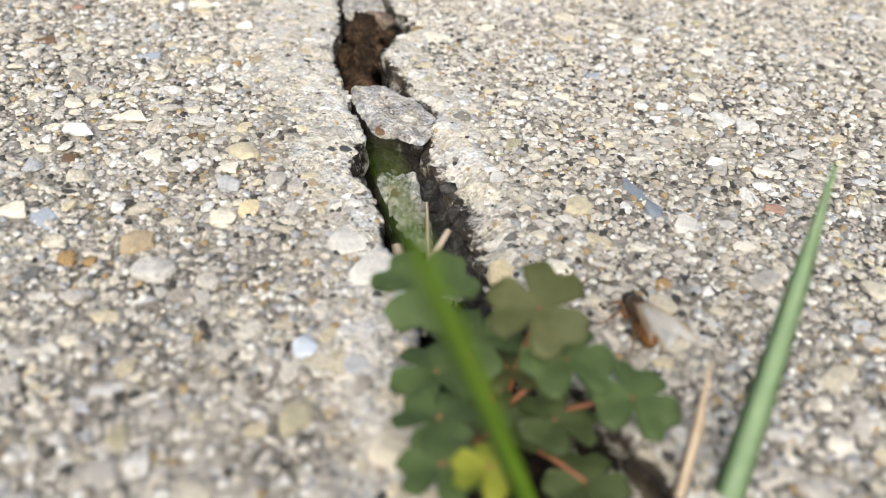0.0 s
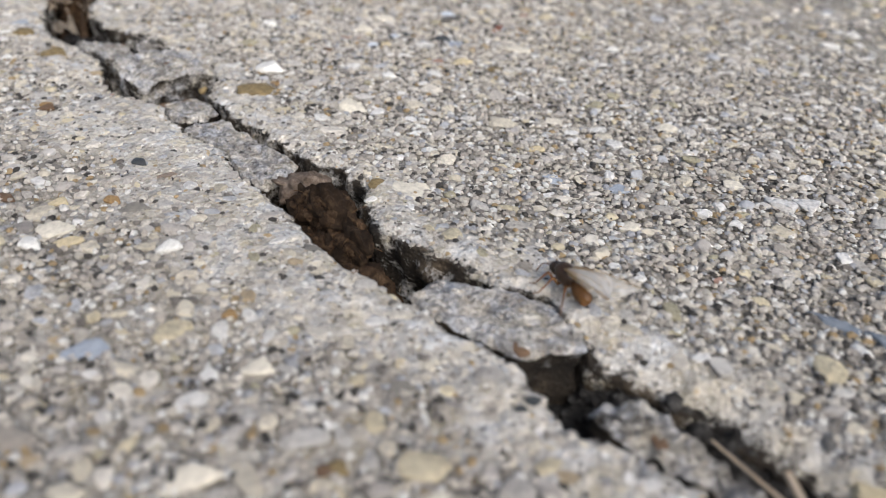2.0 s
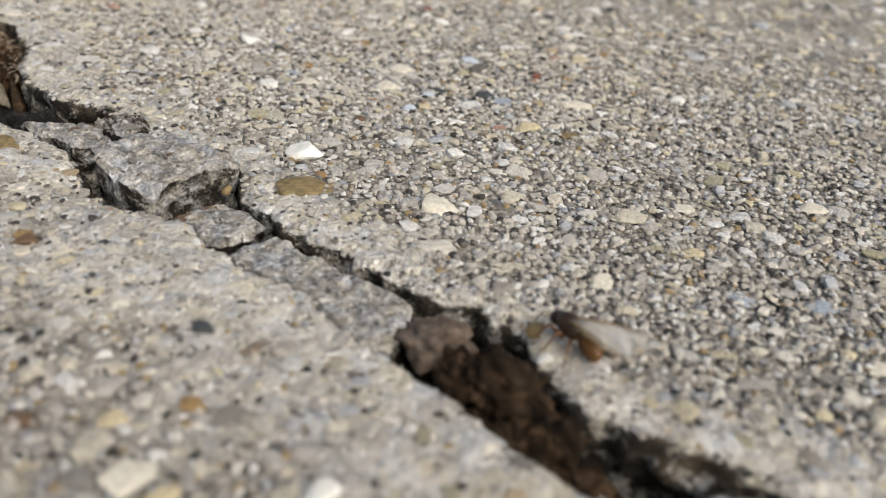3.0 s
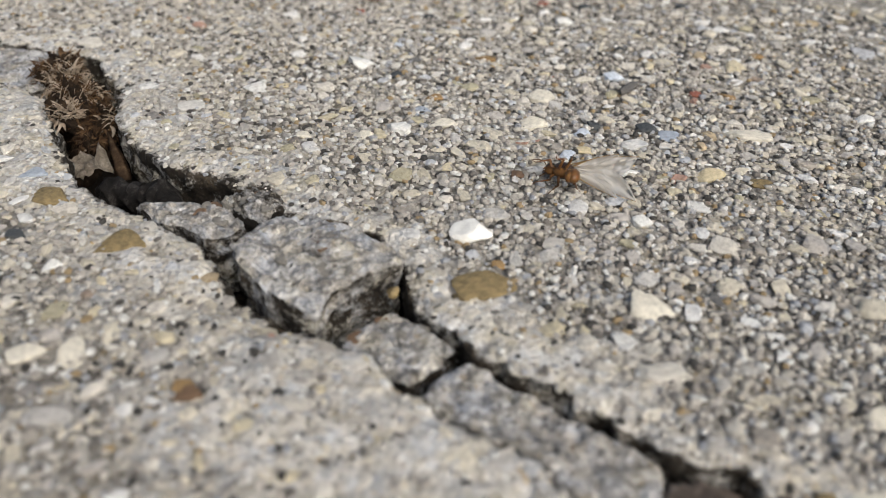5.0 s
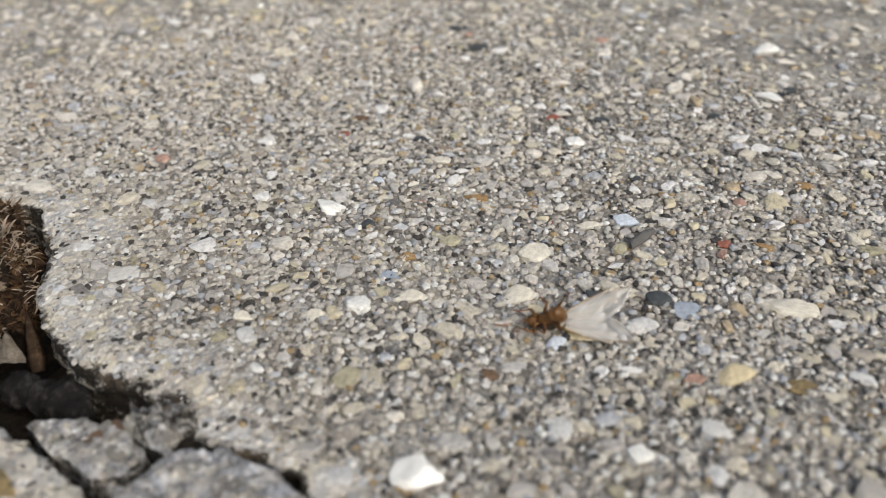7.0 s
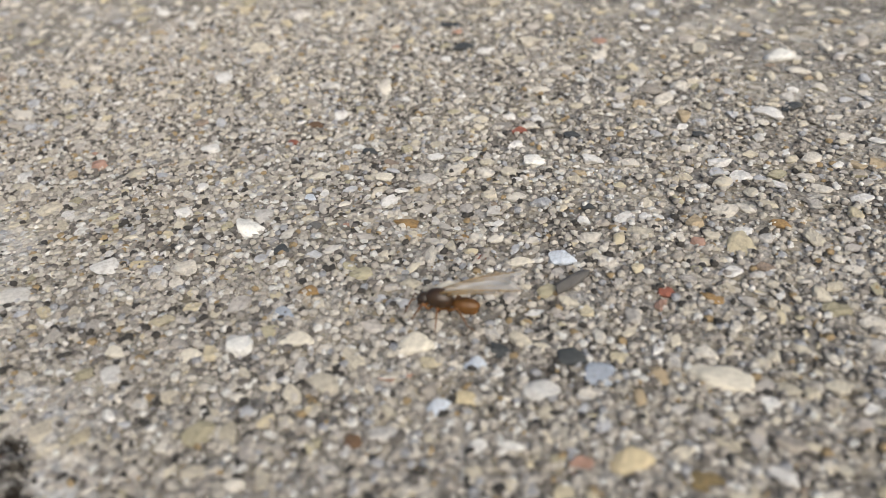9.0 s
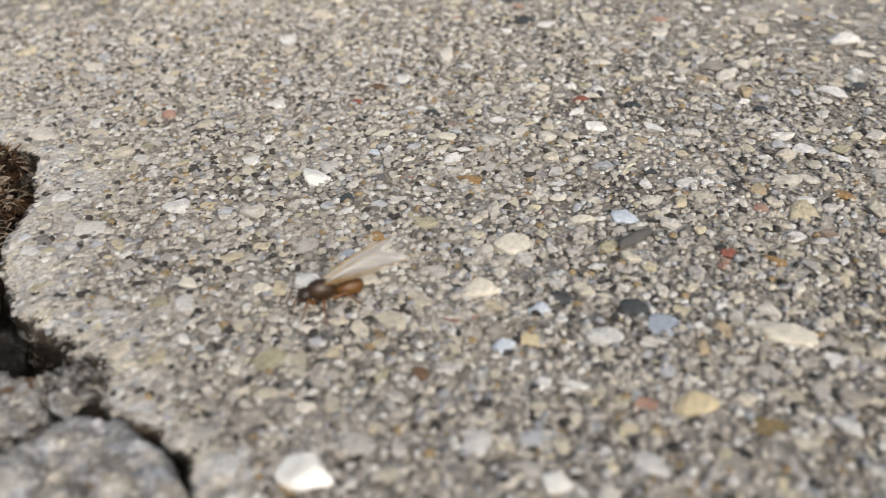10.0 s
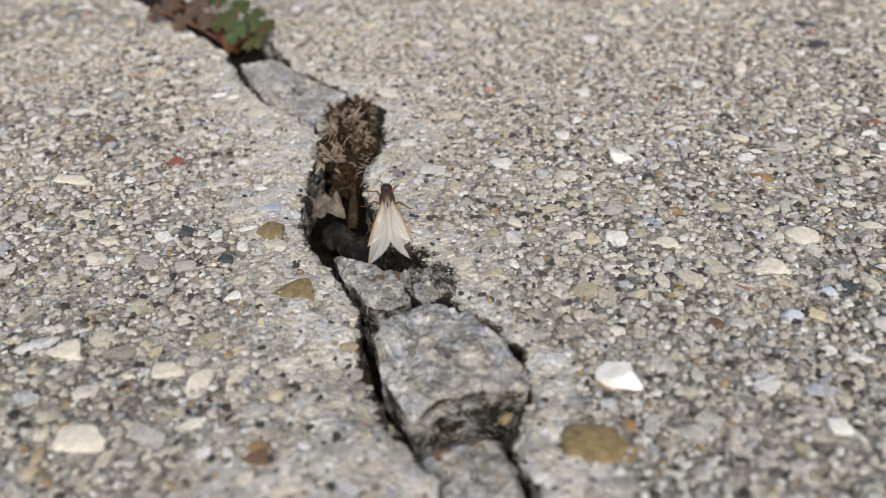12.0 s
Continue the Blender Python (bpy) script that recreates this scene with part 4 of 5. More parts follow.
def soil_heap():
    """A loaf of crumbly soil with fine roots, and a grey lump at its far end."""
    ob = thing("soil_clump", "crumbly dark brown soil packed in the crack", "soil", (*plan(-0.6, -0.3), -0.5))
    base = Vector(ob.matrix_basis.translation)
    me, X, Y, Z = lump("heap", "heap", -1.95, 1.2, -1.15, -0.72, 0.12, M_CLUMP, 520, 0.38)
    rnd = np.random.RandomState(535)
    clods, skin, pieces = [], [], []
    for s, d, z, r in ((-0.3, -0.36, -0.12, 0.34), (0.12, -0.5, -0.2, 0.25), (0.14, -0.1, -0.42, 0.24), (-0.3, -0.72, -0.46, 0.2), (-0.62, -0.28, -0.3, 0.24), (-0.7, -0.6, -0.42, 0.22),
                       (-0.98, -0.34, -0.3, 0.22), (-1.2, -0.58, -0.6, 0.2), (-1.5, -0.4, -0.62, 0.22), (-1.8, -0.36, -0.72, 0.2)):
        x, y = plan(s, d)
        v, f = CLOD_FORMS[len(clods) % len(CLOD_FORMS)]
        v = v * (1 + 0.34 * rough(v[:, 0] + v[:, 2], v[:, 1] - v[:, 2], 2.6, 560 + len(clods), 5))[:, None]
        clods.append((v * r + np.array([x, y, z]), f))
        way = rnd.normal(size=(110, 3))
        way[:, 2] = np.abs(way[:, 2])
        way /= np.linalg.norm(way, axis=1)[:, None]
        size = rnd.uniform(0.025, 0.065, 110) * (1 + 1.0 * (rnd.uniform(0, 1, 110) > 0.85))
        at = np.array([x, y, z]) + way * r * rnd.uniform(0.85, 1.05, 110)[:, None]
        skin.append(np.c_[at, size * 1.2, size, size * 0.9, rnd.uniform(0, 6.28, 110)])
        for n in range(16):
            pieces.append(curl(rnd, at[n], rnd.uniform(0, 6.28), rnd.uniform(0.12, 0.4), rnd.uniform(0.003, 0.009), rnd.uniform(0.0, 0.8)))
    for child in (part("packed_soil", me, ob), *(part("clod", mesh_of("clod", v, f, M_CLUMP), ob) for v, f in clods),
                  joined("crumb_layer", np.concatenate(skin), SOIL_FORMS, M_CRUMB, ob, "", 40),
                  part("root_fibres", mesh_of("root_fibres", *gather(pieces), M_RUST, False), ob, "thin brown root fibres", "stuff")):
        child.matrix_parent_inverse = Matrix.Translation(-base)
    v, f = stone_form(4, 533, 6, -2.0, (0.6, 0.9))
    v = v * (1 + 0.3 * rough(v[:, 0] + v[:, 2], v[:, 1] - v[:, 2], 2.6, 534, 6))[:, None]
    rock = part("lump", mesh_of("lump", v * np.array((0.44, 0.38, 0.3)), f, M_DIRTY), ob, "soil-coated grey lump")
    rock.matrix_parent_inverse = Matrix.Translation(-base)
    rock.matrix_basis = pose(*cms((*plan(0.74, -0.28), -0.2)), 12, 0, 130)


soil_heap()


def moss_heap():
    """Clods of matted moss, piled to the rim at the far end, with curled scraps on them."""
    ob = thing("dry_moss_clump", "shaggy tuft of dry brown moss and fibres in the crack", "moss", (*plan(11.9, -1.2), -0.5))
    base = Vector(ob.matrix_basis.translation)
    me, _, _, _ = lump("tuft", "tuft", 10.95, 13.6, -1.1, -0.6, 0.1, M_MOSS, 540, 0.4, 0.2)
    body = part("tuft", me, ob)
    body.matrix_parent_inverse = Matrix.Translation(-base)
    rnd = np.random.RandomState(541)
    clods, pieces = [], ([], [], [])
    for s, d, z, r, pale in ((13.4, -0.62, -0.14, 0.24, 0.3), (13.2, -0.98, -0.16, 0.26, 0.1), (12.95, -0.7, -0.5, 0.24, 0.1), (12.6, -0.94, -0.06, 0.3, 0.75), (12.3, -1.1, -0.16, 0.24, 0.3), (12.0, -0.88, -0.12, 0.26, 0.45),
                             (11.85, -1.12, -0.1, 0.28, 0.35), (11.6, -1.38, -0.14, 0.23, 0.8), (11.5, -0.92, -0.3, 0.25, 0.25), (11.3, -1.2, -0.52, 0.24, 0.05)):
        x, y = plan(s, d)
        v, f = CLOD_FORMS[len(clods) % len(CLOD_FORMS)]
        v = v * (1 + 0.5 * rough(v[:, 0] + v[:, 2], v[:, 1] - v[:, 2], 2.4, 550 + len(clods), 4))[:, None]
        clods.append((v * r * 0.9 + np.array([x, y, z]), f))
        for _ in range(95):
            n = rnd.normal(size=3)
            n /= np.linalg.norm(n)
            if n[2] < -0.2:
                continue
            # pale scraps on the tops paint highlights, darker ones lower down paint shade
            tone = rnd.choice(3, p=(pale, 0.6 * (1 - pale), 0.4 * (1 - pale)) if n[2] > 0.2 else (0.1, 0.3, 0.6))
            lean, rise = np.arctan2(n[1], n[0]) + 1.1 * rnd.normal(), 1.3 * n[2] + 0.2
            root = np.array([x, y, z]) + n * r * rnd.uniform(0.72, 0.98)
            for _ in range(rnd.randint(3, 7)):
                pieces[tone].append(curl(rnd, root + 0.022 * rnd.normal(size=3), lean + 0.3 * rnd.normal(), rnd.uniform(0.07, 0.24), rnd.uniform(0.004, 0.012) + 0.02 * (rnd.uniform() > 0.8), rise + 0.3 * rnd.normal()))
    for v, f in clods:
        mat = part("clod", mesh_of("clod", v, f, M_MOSS), ob)
        mat.matrix_parent_inverse = Matrix.Translation(-base)
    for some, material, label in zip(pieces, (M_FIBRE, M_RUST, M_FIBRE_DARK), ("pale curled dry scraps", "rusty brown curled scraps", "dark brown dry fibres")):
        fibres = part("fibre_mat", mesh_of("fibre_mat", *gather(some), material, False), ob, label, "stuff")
        fibres.matrix_parent_inverse = Matrix.Translation(-base)


moss_heap()


def litter(name, label, category, points, widths, material, lift=0.25, thick=0.01):
    base = np.array(points[0], float)
    v, f = strip(np.array(points) - base, widths, lift, thick)
    ob = part(name, mesh_of(name, v, f, material))
    ob.matrix_basis = pose(*cms(base))
    return tagged(ob, label=label, category=category)


def along(*rows, count=12):
    """Points on a smooth way through rows of s, d and height."""
    rows = np.array(rows, float)
    t, u = np.linspace(0, 1, len(rows)), np.linspace(0, 1, count)
    s, d, z = (np.interp(u, t, rows[:, k]) for k in range(3))
    x, y = plan(s, d)
    return np.stack([x, y, z], -1)


def wide(*rows, count=12):
    return np.interp(np.linspace(0, 1, count), np.linspace(0, 1, len(rows)), rows)


def bark_roll():
    """A ribbed black roll of bark in the bottom of the crack."""
    s = np.linspace(8.6, 10.0, 44)
    x, y = plan(s, -1.1 - 0.5 * (s - 8.6) / 1.4 + 0.04 * np.sin(s * 5))
    pts = np.stack([x, y, -0.5 + 0.06 * np.sin(s * 3)], -1)
    radii = 0.12 + 0.13 * np.abs(np.sin(s * 9 + 2.2 * bumps(s * 3, s * 0, 5))) + 0.05 * bumps(s * 6, s * 0, 3)
    radii[[0, -1]] *= 0.7
    v, f = tube(pts - pts[0], radii, 14)
    v = v + 0.055 * np.stack([bumps(v[:, 0] * 14, v[:, 2] * 14, k) for k in (1, 2, 3)], -1)
    ob = part("bark_roll", mesh_of("bark_roll", v, f, M_BARK))
    ob.matrix_basis = pose(*cms(pts[0]))
    tagged(ob, label="short black ribbed roll of bark in the crack", category="bark")


bark_roll()


def rubble():
    """Crumbled concrete and soil along the broken rim, sloping into the crack."""
    ob = thing("rubble_heap", "dark crumbled concrete and soil on the broken rim", "rubble", (*plan(-6.0, 1.0), -0.5))
    base = Vector(ob.matrix_basis.translation)
    s, v = np.arange(-8.2, -4.3, 0.035), np.linspace(-0.75, 0.08, 28)
    S, V = np.meshgrid(s, v, indexing="ij")
    X, Y = plan(S, rim(s, True)[:, None] + V)
    z = np.interp(v, [-0.75, -0.4, 0.0, 0.08], [-1.12, -0.85, -0.42, -0.32])
    fade = np.clip(np.minimum(s + 8.2, -4.3 - s) * 2, 0, 1)[:, None]
    Z = z[None] - 0.25 * (1 - fade) + 0.17 * (np.abs(rough(X, Y, 2.3, 881, 4)) - 0.35) * fade
    n, m = X.shape
    at = np.arange(n * m).reshape(n, m)
    quads = np.stack([at[:-1, :-1], at[:-1, 1:], at[1:, 1:], at[1:, :-1]], -1).reshape(-1, 4)
    body = part("rubble_bed", mesh_of("rubble_bed", np.stack([X, Y, Z], -1).reshape(-1, 3), quads[:, ::-1], M_RUBBLE), ob)
    body.matrix_parent_inverse = Matrix.Translation(-base)
    bits = joined("crumb_layer", np.r_[crumbs(X, Y, Z, 260, 0.02, 0.07, 882), crumbs(X, Y, Z, 30, 0.08, 0.16, 883)], CRUMB_FORMS, M_RUBBLE, ob, "")
    bits.matrix_parent_inverse = Matrix.Translation(-base)


rubble()


def ragged_leaf(label, s, d, z, length, width, turn, tilt, material, seed):
    """A torn, crumpled piece of leaf."""
    n, m = 22, 16
    U, V = np.meshgrid(np.linspace(-1, 1, n), np.linspace(-1, 1, m), indexing="ij")
    ang = np.arctan2(V, U)
    torn = 0.9 + 0.1 * bumps(ang * 1.9 + 9, ang * 0, seed) + 0.07 * bumps(ang * 6 + 9, ang * 0, seed + 1)
    X, Y = U * np.sqrt(1 - 0.4 * V * V) * length / 2 * torn, V * np.sqrt(1 - 0.4 * U * U) * width / 2 * torn
    Z = 0.3 * rough(X, Y, 3.4, seed + 2, 4) - 0.1 * (V * V) - 0.05 * V
    up = np.stack([X, Y, Z], -1).reshape(-1, 3)
    at = np.arange(n * m).reshape(n, m)
    quads = np.stack([at[:-1, :-1], at[1:, :-1], at[1:, 1:], at[:-1, 1:]], -1).reshape(-1, 4)
    ob = part("dead_leaf", mesh_of("dead_leaf", np.r_[up, up - np.array([0, 0, 0.012])], np.r_[quads, quads[:, ::-1] + n * m], material))
    x, y = plan(s, d)
    ob.matrix_basis = pose(x * CM, y * CM, z * CM, *tilt, turn)
    return tagged(ob, label=label, category="leaf")


M_LEAF_DEAD = soil_material("dead_leaf", (0.075, 0.06, 0.046), (0.27, 0.23, 0.185), (0.56, 0.50, 0.42))
ragged_leaf("torn curled grey-brown piece of dead leaf in the crack", 10.42, -1.62, -0.34, 0.66, 0.6, 38, (30, -14), M_LEAF_DEAD, 801)
litter("dead_leaf", "thin brown sliver of dead leaf standing in the crack", "leaf", along((10.0, -1.3, -0.55), (10.3, -1.22, -0.4), (10.85, -1.08, -0.16)), wide(0.1, 0.12, 0.09, 0.015), M_CRUMB)
litter("dry_grass_stem", "thin pale dry grass stem across the crack", "grass stem", along((-6.1, 0.78, 0.0), (-6.9, 0.8, -0.05), (-7.9, 0.85, -0.1), (-8.5, 0.75, -0.18)), wide(0.015, 0.03, 0.04, 0.035), M_STRAW)
litter("dry_grass_stem", "broad dry straw blade bent into the crack", "grass stem", along((-6.75, 1.05, 0.02), (-7.2, 0.85, -0.06), (-7.65, 0.68, -0.3), (-7.8, 0.6, -0.5)), wide(0.05, 0.06, 0.07, 0.03), M_STRAW)
litter("dry_grass_stem", "short pale straw chip in the crack", "grass stem", along((-6.9, 0.42, -0.12), (-7.3, 0.5, -0.2), (-7.6, 0.55, -0.4)), wide(0.07, 0.09, 0.05), M_STRAW)
litter("dry_grass_stem", "tan dry grass blade leaning by the clover", "grass stem", along((-10.65, 2.95, -0.02), (-10.3, 3.1, 0.45), (-9.95, 3.2, 0.95)), wide(0.06, 0.055, 0.015), M_STRAW)


# ---- clover and grass ----
def leaflet(length, width, seed):
    """A heart-shaped leaflet with a folded midrib: local x runs out from its joint."""
    rnd = np.random.RandomState(seed)
    n, m = 14, 13
    u, v = np.linspace(0, 1, n), np.linspace(-1, 1, m)
    U, V = np.meshgrid(u, v, indexing="ij")
    half = width / 2 * np.sin(np.clip(U, 0, 1) ** 0.8 * np.pi * 0.62) / np.sin(np.pi * 0.5)
    notch = 0.17 * np.exp(-(V / 0.3) ** 2) + 0.30 * np.abs(V) ** 4
    X = length * U * (1 - notch * U ** 2)
    Y = V * half
    Z = 0.10 * length * np.abs(V) * np.sin(U * np.pi * 0.9) - 0.10 * length * U ** 2 + 0.012 * rough(X, Y, 6, seed, 2)
    up = np.stack([X, Y, Z], -1).reshape(-1, 3)
    at = np.arange(n * m).reshape(n, m)
    quads = np.stack([at[:-1, :-1], at[1:, :-1], at[1:, 1:], at[:-1, 1:]], -1).reshape(-1, 4)
    low = up - np.array([0, 0, 0.012])
    rim_loop = np.r_[at[0, :], at[1:, -1], at[-1, -2::-1], at[-2:0:-1, 0]]
    side = np.stack([rim_loop, np.roll(rim_loop, -1), np.roll(rim_loop, -1) + n * m, rim_loop + n * m], -1)
    return np.r_[up, low], np.r_[quads, quads[:, ::-1] + n * m, side[:, ::-1]]


def clover(label, base, leaves, seed):
    """leaves: where each leaf's joint stands, its leaflets' length, its turn and its colour."""
    ob = thing("clover_plant", label, "clover", base)
    b = np.array(base, float)
    for n, (joint, length, turn, nod, tint) in enumerate(leaves):
        j = np.array(joint, float) - b
        t = np.linspace(0, 1, 9)[:, None]
        start = 0.12 * np.array([math.cos(n * 2.1), math.sin(n * 2.1), 0])
        pts = start * (1 - t) + j * t + np.array([0, 0, 0.25]) * t * (1 - t) * np.linalg.norm(j)
        v, f = tube(pts, np.linspace(0.035, 0.022, 9), 6)
        stem = part("stem", mesh_of("stem", v, f, M_RED_STEM), ob, "thin reddish stem")
        for k in range(3):
            v, f = leaflet(length, length * 1.3, seed + n * 3 + k)
            leaf = part("leaflet", mesh_of("leaflet", v, f, tint), ob)
            leaf.matrix_basis = Matrix.Translation(cms(j)) @ pose(0, 0, 0, nod[0], nod[1], 0) @ pose(0, 0, 0.0, 0, 4 * (k - 1), turn + 120 * k)
    return ob


clover("small clover with heart-shaped green and bronze leaflets rooted in the crack", (*plan(-9.6, 1.5), -0.3), [
    ((10.03, -3.01, 1.08), 0.5, 70, (8, 6), M_CLOVER), ((10.82, -2.28, 0.91), 0.5, 108, (17, 14), M_BRONZE),
    ((11.2, -2.26, 0.52), 0.48, 20, (0, 8), M_CLOVER), ((11.86, -2.1, 0.38), 0.44, 0, (0, 14), M_CLOVER),
    ((10.4, -3.2, 0.4), 0.44, 150, (0, -6), M_CLOVER), ((10.85, -3.62, 0.45), 0.4, 200, (0, -8), M_CLOVER),
    ((11.58, -3.81, 0.6), 0.3, 230, (0, 0), M_YELLOWING), ((10.4, -2.6, 0.42), 0.44, 60, (10, 0), M_CLOVER), ((10.72, -2.51, 0.25), 0.36, 20, (0, 0), M_BRONZE),
    ((11.25, -4.0, 0.5), 0.36, 120, (0, 0), M_CLOVER),
    # low inner leaves: a darker green that has their shade in the colour
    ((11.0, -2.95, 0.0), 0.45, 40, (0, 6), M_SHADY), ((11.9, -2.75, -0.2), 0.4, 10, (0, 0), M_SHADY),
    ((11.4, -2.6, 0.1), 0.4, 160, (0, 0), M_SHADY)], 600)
clover("low clover with reddish stems and green leaflets growing in the crack", (*plan(18.2, -2.9), -0.3), [
    ((*plan(17.7, -2.75), 0.32), 0.3, 30, (38, 10), M_CLOVER), ((*plan(18.1, -2.3), 0.45), 0.32, 80, (45, 5), M_SHADY), ((*plan(17.9, -2.05), 0.3), 0.28, 20, (40, -10), M_BRONZE),
    ((*plan(18.5, -3.0), 0.36), 0.32, 120, (36, 0), M_BRONZE), ((*plan(19.0, -2.6), 0.5), 0.32, 10, (40, 0), M_SHADY), ((*plan(18.3, -2.6), 0.2), 0.3, 300, (30, 8), M_SHADY),
    ((*plan(18.9, -3.4), 0.3), 0.3, 200, (30, -6), M_RUSSET), ((*plan(19.5, -3.6), 0.5), 0.34, 40, (36, 4), M_RUSSET), ((*plan(19.8, -3.1), 0.55), 0.32, 95, (40, 0), M_SHADY),
    ((*plan(20.4, -4.2), 0.4), 0.34, 70, (34, 0), M_RUSSET), ((*plan(20.0, -4.6), 0.3), 0.3, 150, (30, 0), M_RUSSET), ((*plan(20.6, -3.5), 0.6), 0.32, 15, (36, 6), M_RUSSET),
    ((*plan(17.5, -2.4), 0.12), 0.26, 250, (34, 0), M_BRONZE), ((*plan(19.2, -4.0), 0.25), 0.3, 170, (36, 0), M_RUSSET)], 660)


def grass(label, points, widths, material=M_GRASS):
    pts = np.array(points, float)
    u, t = np.linspace(0, 1, 22), np.linspace(0, 1, len(pts))
    way = np.stack([np.interp(u, t, pts[:, k]) for k in range(3)], -1)
    for _ in range(6):
        way[1:-1] = (way[:-2] + 2 * way[1:-1] + way[2:]) / 4
    v, f = strip(way - pts[0], np.interp(u, np.linspace(0, 1, len(widths)), widths), 0.16, 0.008)
    ob = part("grass_blade", mesh_of("grass_blade", v, f, material))
    ob.matrix_basis = pose(*cms(pts[0]))
    v, f = tube(way - pts[0], np.linspace(0.02, 0.006, 22), 6)
    part("midrib", mesh_of("midrib", v, f, material), ob)
    return tagged(ob, label=label, category="grass", group="grass blades by the clover")


grass("broad green grass blade rising from the crack", [(11.95, -3.5, -0.25), (12.01, -3.91, 0.75), (12.05, -4.7, 2.5), (12.17, -5.22, 3.53), (12.27, -5.6, 4.36)], (0.15, 0.15, 0.135, 0.11, 0.075, 0.01))
grass("slender green grass blade rising beside the crack", [(12.97, -2.35, -0.15), (12.92, -2.14, 0.05), (12.63, -1.23, 1.21), (12.33, -0.38, 2.37)], (0.12, 0.13, 0.12, 0.09, 0.02), M_GRASS_PALE)


# ---- the winged ant ----
def egg(level, half, seed, ribs=0.0):
    v, f = ball(level)
    v = v * np.array(half)
    if ribs:
        v[:, 1:] *= (1 - ribs * (np.cos(v[:, :1] / half[0] * 9) > 0.8))
    return v, f


def wing_mesh(name, length, width, seed):
    n, m = 16, 9
    u, w = np.linspace(0, 1, n), np.linspace(0, 1, m)
    U, V = np.meshgrid(u, w, indexing="ij")
    front = 0.10 * np.sin(U * np.pi) * width
    back = -width * (np.sin(np.clip(U * 1.02, 0, 1) ** 1.35 * np.pi) ** 0.75 * 0.95 + 0.06 * (1 - U))
    Y = front * (1 - V) + back * V
    X = -length * U
    Z = 0.05 * width * np.sin(V * 9 + U * 4) + 0.10 * length * U * (1 - U)
    verts = np.stack([X, Y, Z], -1).reshape(-1, 3)
    at = np.arange(n * m).reshape(n, m)
    quads = np.stack([at[:-1, :-1], at[1:, :-1], at[1:, 1:], at[:-1, 1:]], -1).reshape(-1, 4)
    veins = []
    for share in (0.0, 0.14, 0.42, 0.7):
        k = min(m - 1, int(round(share * (m - 1))))
        stop = n if share < 0.3 else n - 3
        veins.append(tube(verts.reshape(n, m, 3)[:stop, k] + np.array([0, 0, 0.004]), np.linspace(0.008, 0.004, stop) * (1.3 if share < 0.1 else 0.5), 5))
    return mesh_of(name, verts, quads, M_WING), mesh_of("veins", *gather(veins), M_VEIN)


def mirrored(me):
    other = me.copy()
    for v in other.vertices:
        v.co.y = -v.co.y
    other.flip_normals()
    return other


ANT = thing("winged_ant", "winged ant, dark brown and amber, with long clear wings", "ant")
SIZE = 0.88


def ant_part(name, shape, at, material, parent=ANT, tilt=(0, 0, 0), label=""):
    v, f = shape
    ob = part(name, mesh_of(name, v * SIZE, f, material), parent, label)
    ob.matrix_basis = pose(*(c * SIZE * CM for c in at), *tilt)
    return ob


def build_ant():
    head = ant_part("head", egg(3, (0.105, 0.1, 0.09), 1), (0.315, 0, 0.23), M_HEAD, tilt=(0, 22, 0), label="dark brown head")
    for side in (1, -1):
        ant_part("eye", egg(2, (0.03, 0.016, 0.032), 2), (0.03, 0.078 * side, 0.025), M_HEAD, head)
        pts = [(0, 0, 0), (0.035, 0.05 * side, 0.035), (0.07, 0.085 * side, 0.04), (0.12, 0.105 * side, 0.0), (0.17, 0.12 * side, -0.05), (0.21, 0.125 * side, -0.085)]
        ant_part("antenna", tube(pts, (0.008, 0.008, 0.009, 0.009, 0.009, 0.006), 6), (0.075, 0.03 * side, 0.02), M_GASTER, head)
        ant_part("mandible", egg(2, (0.04, 0.014, 0.018), 3), (0.09, 0.025 * side, -0.045), M_ORANGE, head, (0, 20, -25 * side))
    ant_part("throat", egg(3, (0.088, 0.085, 0.06), 10), (-0.005, 0, -0.042), M_ORANGE, head)
    thorax = ant_part("thorax", egg(3, (0.2, 0.135, 0.145), 4), (0.10, 0, 0.255), M_BODY, tilt=(0, -8, 0), label="humped brown thorax")
    ant_part("neck", egg(2, (0.07, 0.045, 0.045), 5), (0.255, 0, 0.24), M_BODY)
    ant_part("breast", egg(3, (0.15, 0.085, 0.085), 6), (0.08, 0, 0.165), M_ORANGE)
    ant_part("petiole", egg(2, (0.06, 0.04, 0.055), 7), (-0.115, 0, 0.19), M_ORANGE)
    v, f = egg(3, (0.195, 0.11, 0.105), 8, 0.05)
    gaster = ant_part("gaster", (v + np.array((-0.145, 0, 0)), f), (-0.125, 0, 0.19), M_GASTER, label="rust-brown gaster")
    for x, size in ((-0.07, 0.085), (-0.15, 0.098), (-0.23, 0.085)):
        ant_part("belly_plate", egg(3, (0.085, size, 0.08), 9), (x, 0, -0.052), M_ORANGE, gaster)
    return gaster


GASTER = build_ant()


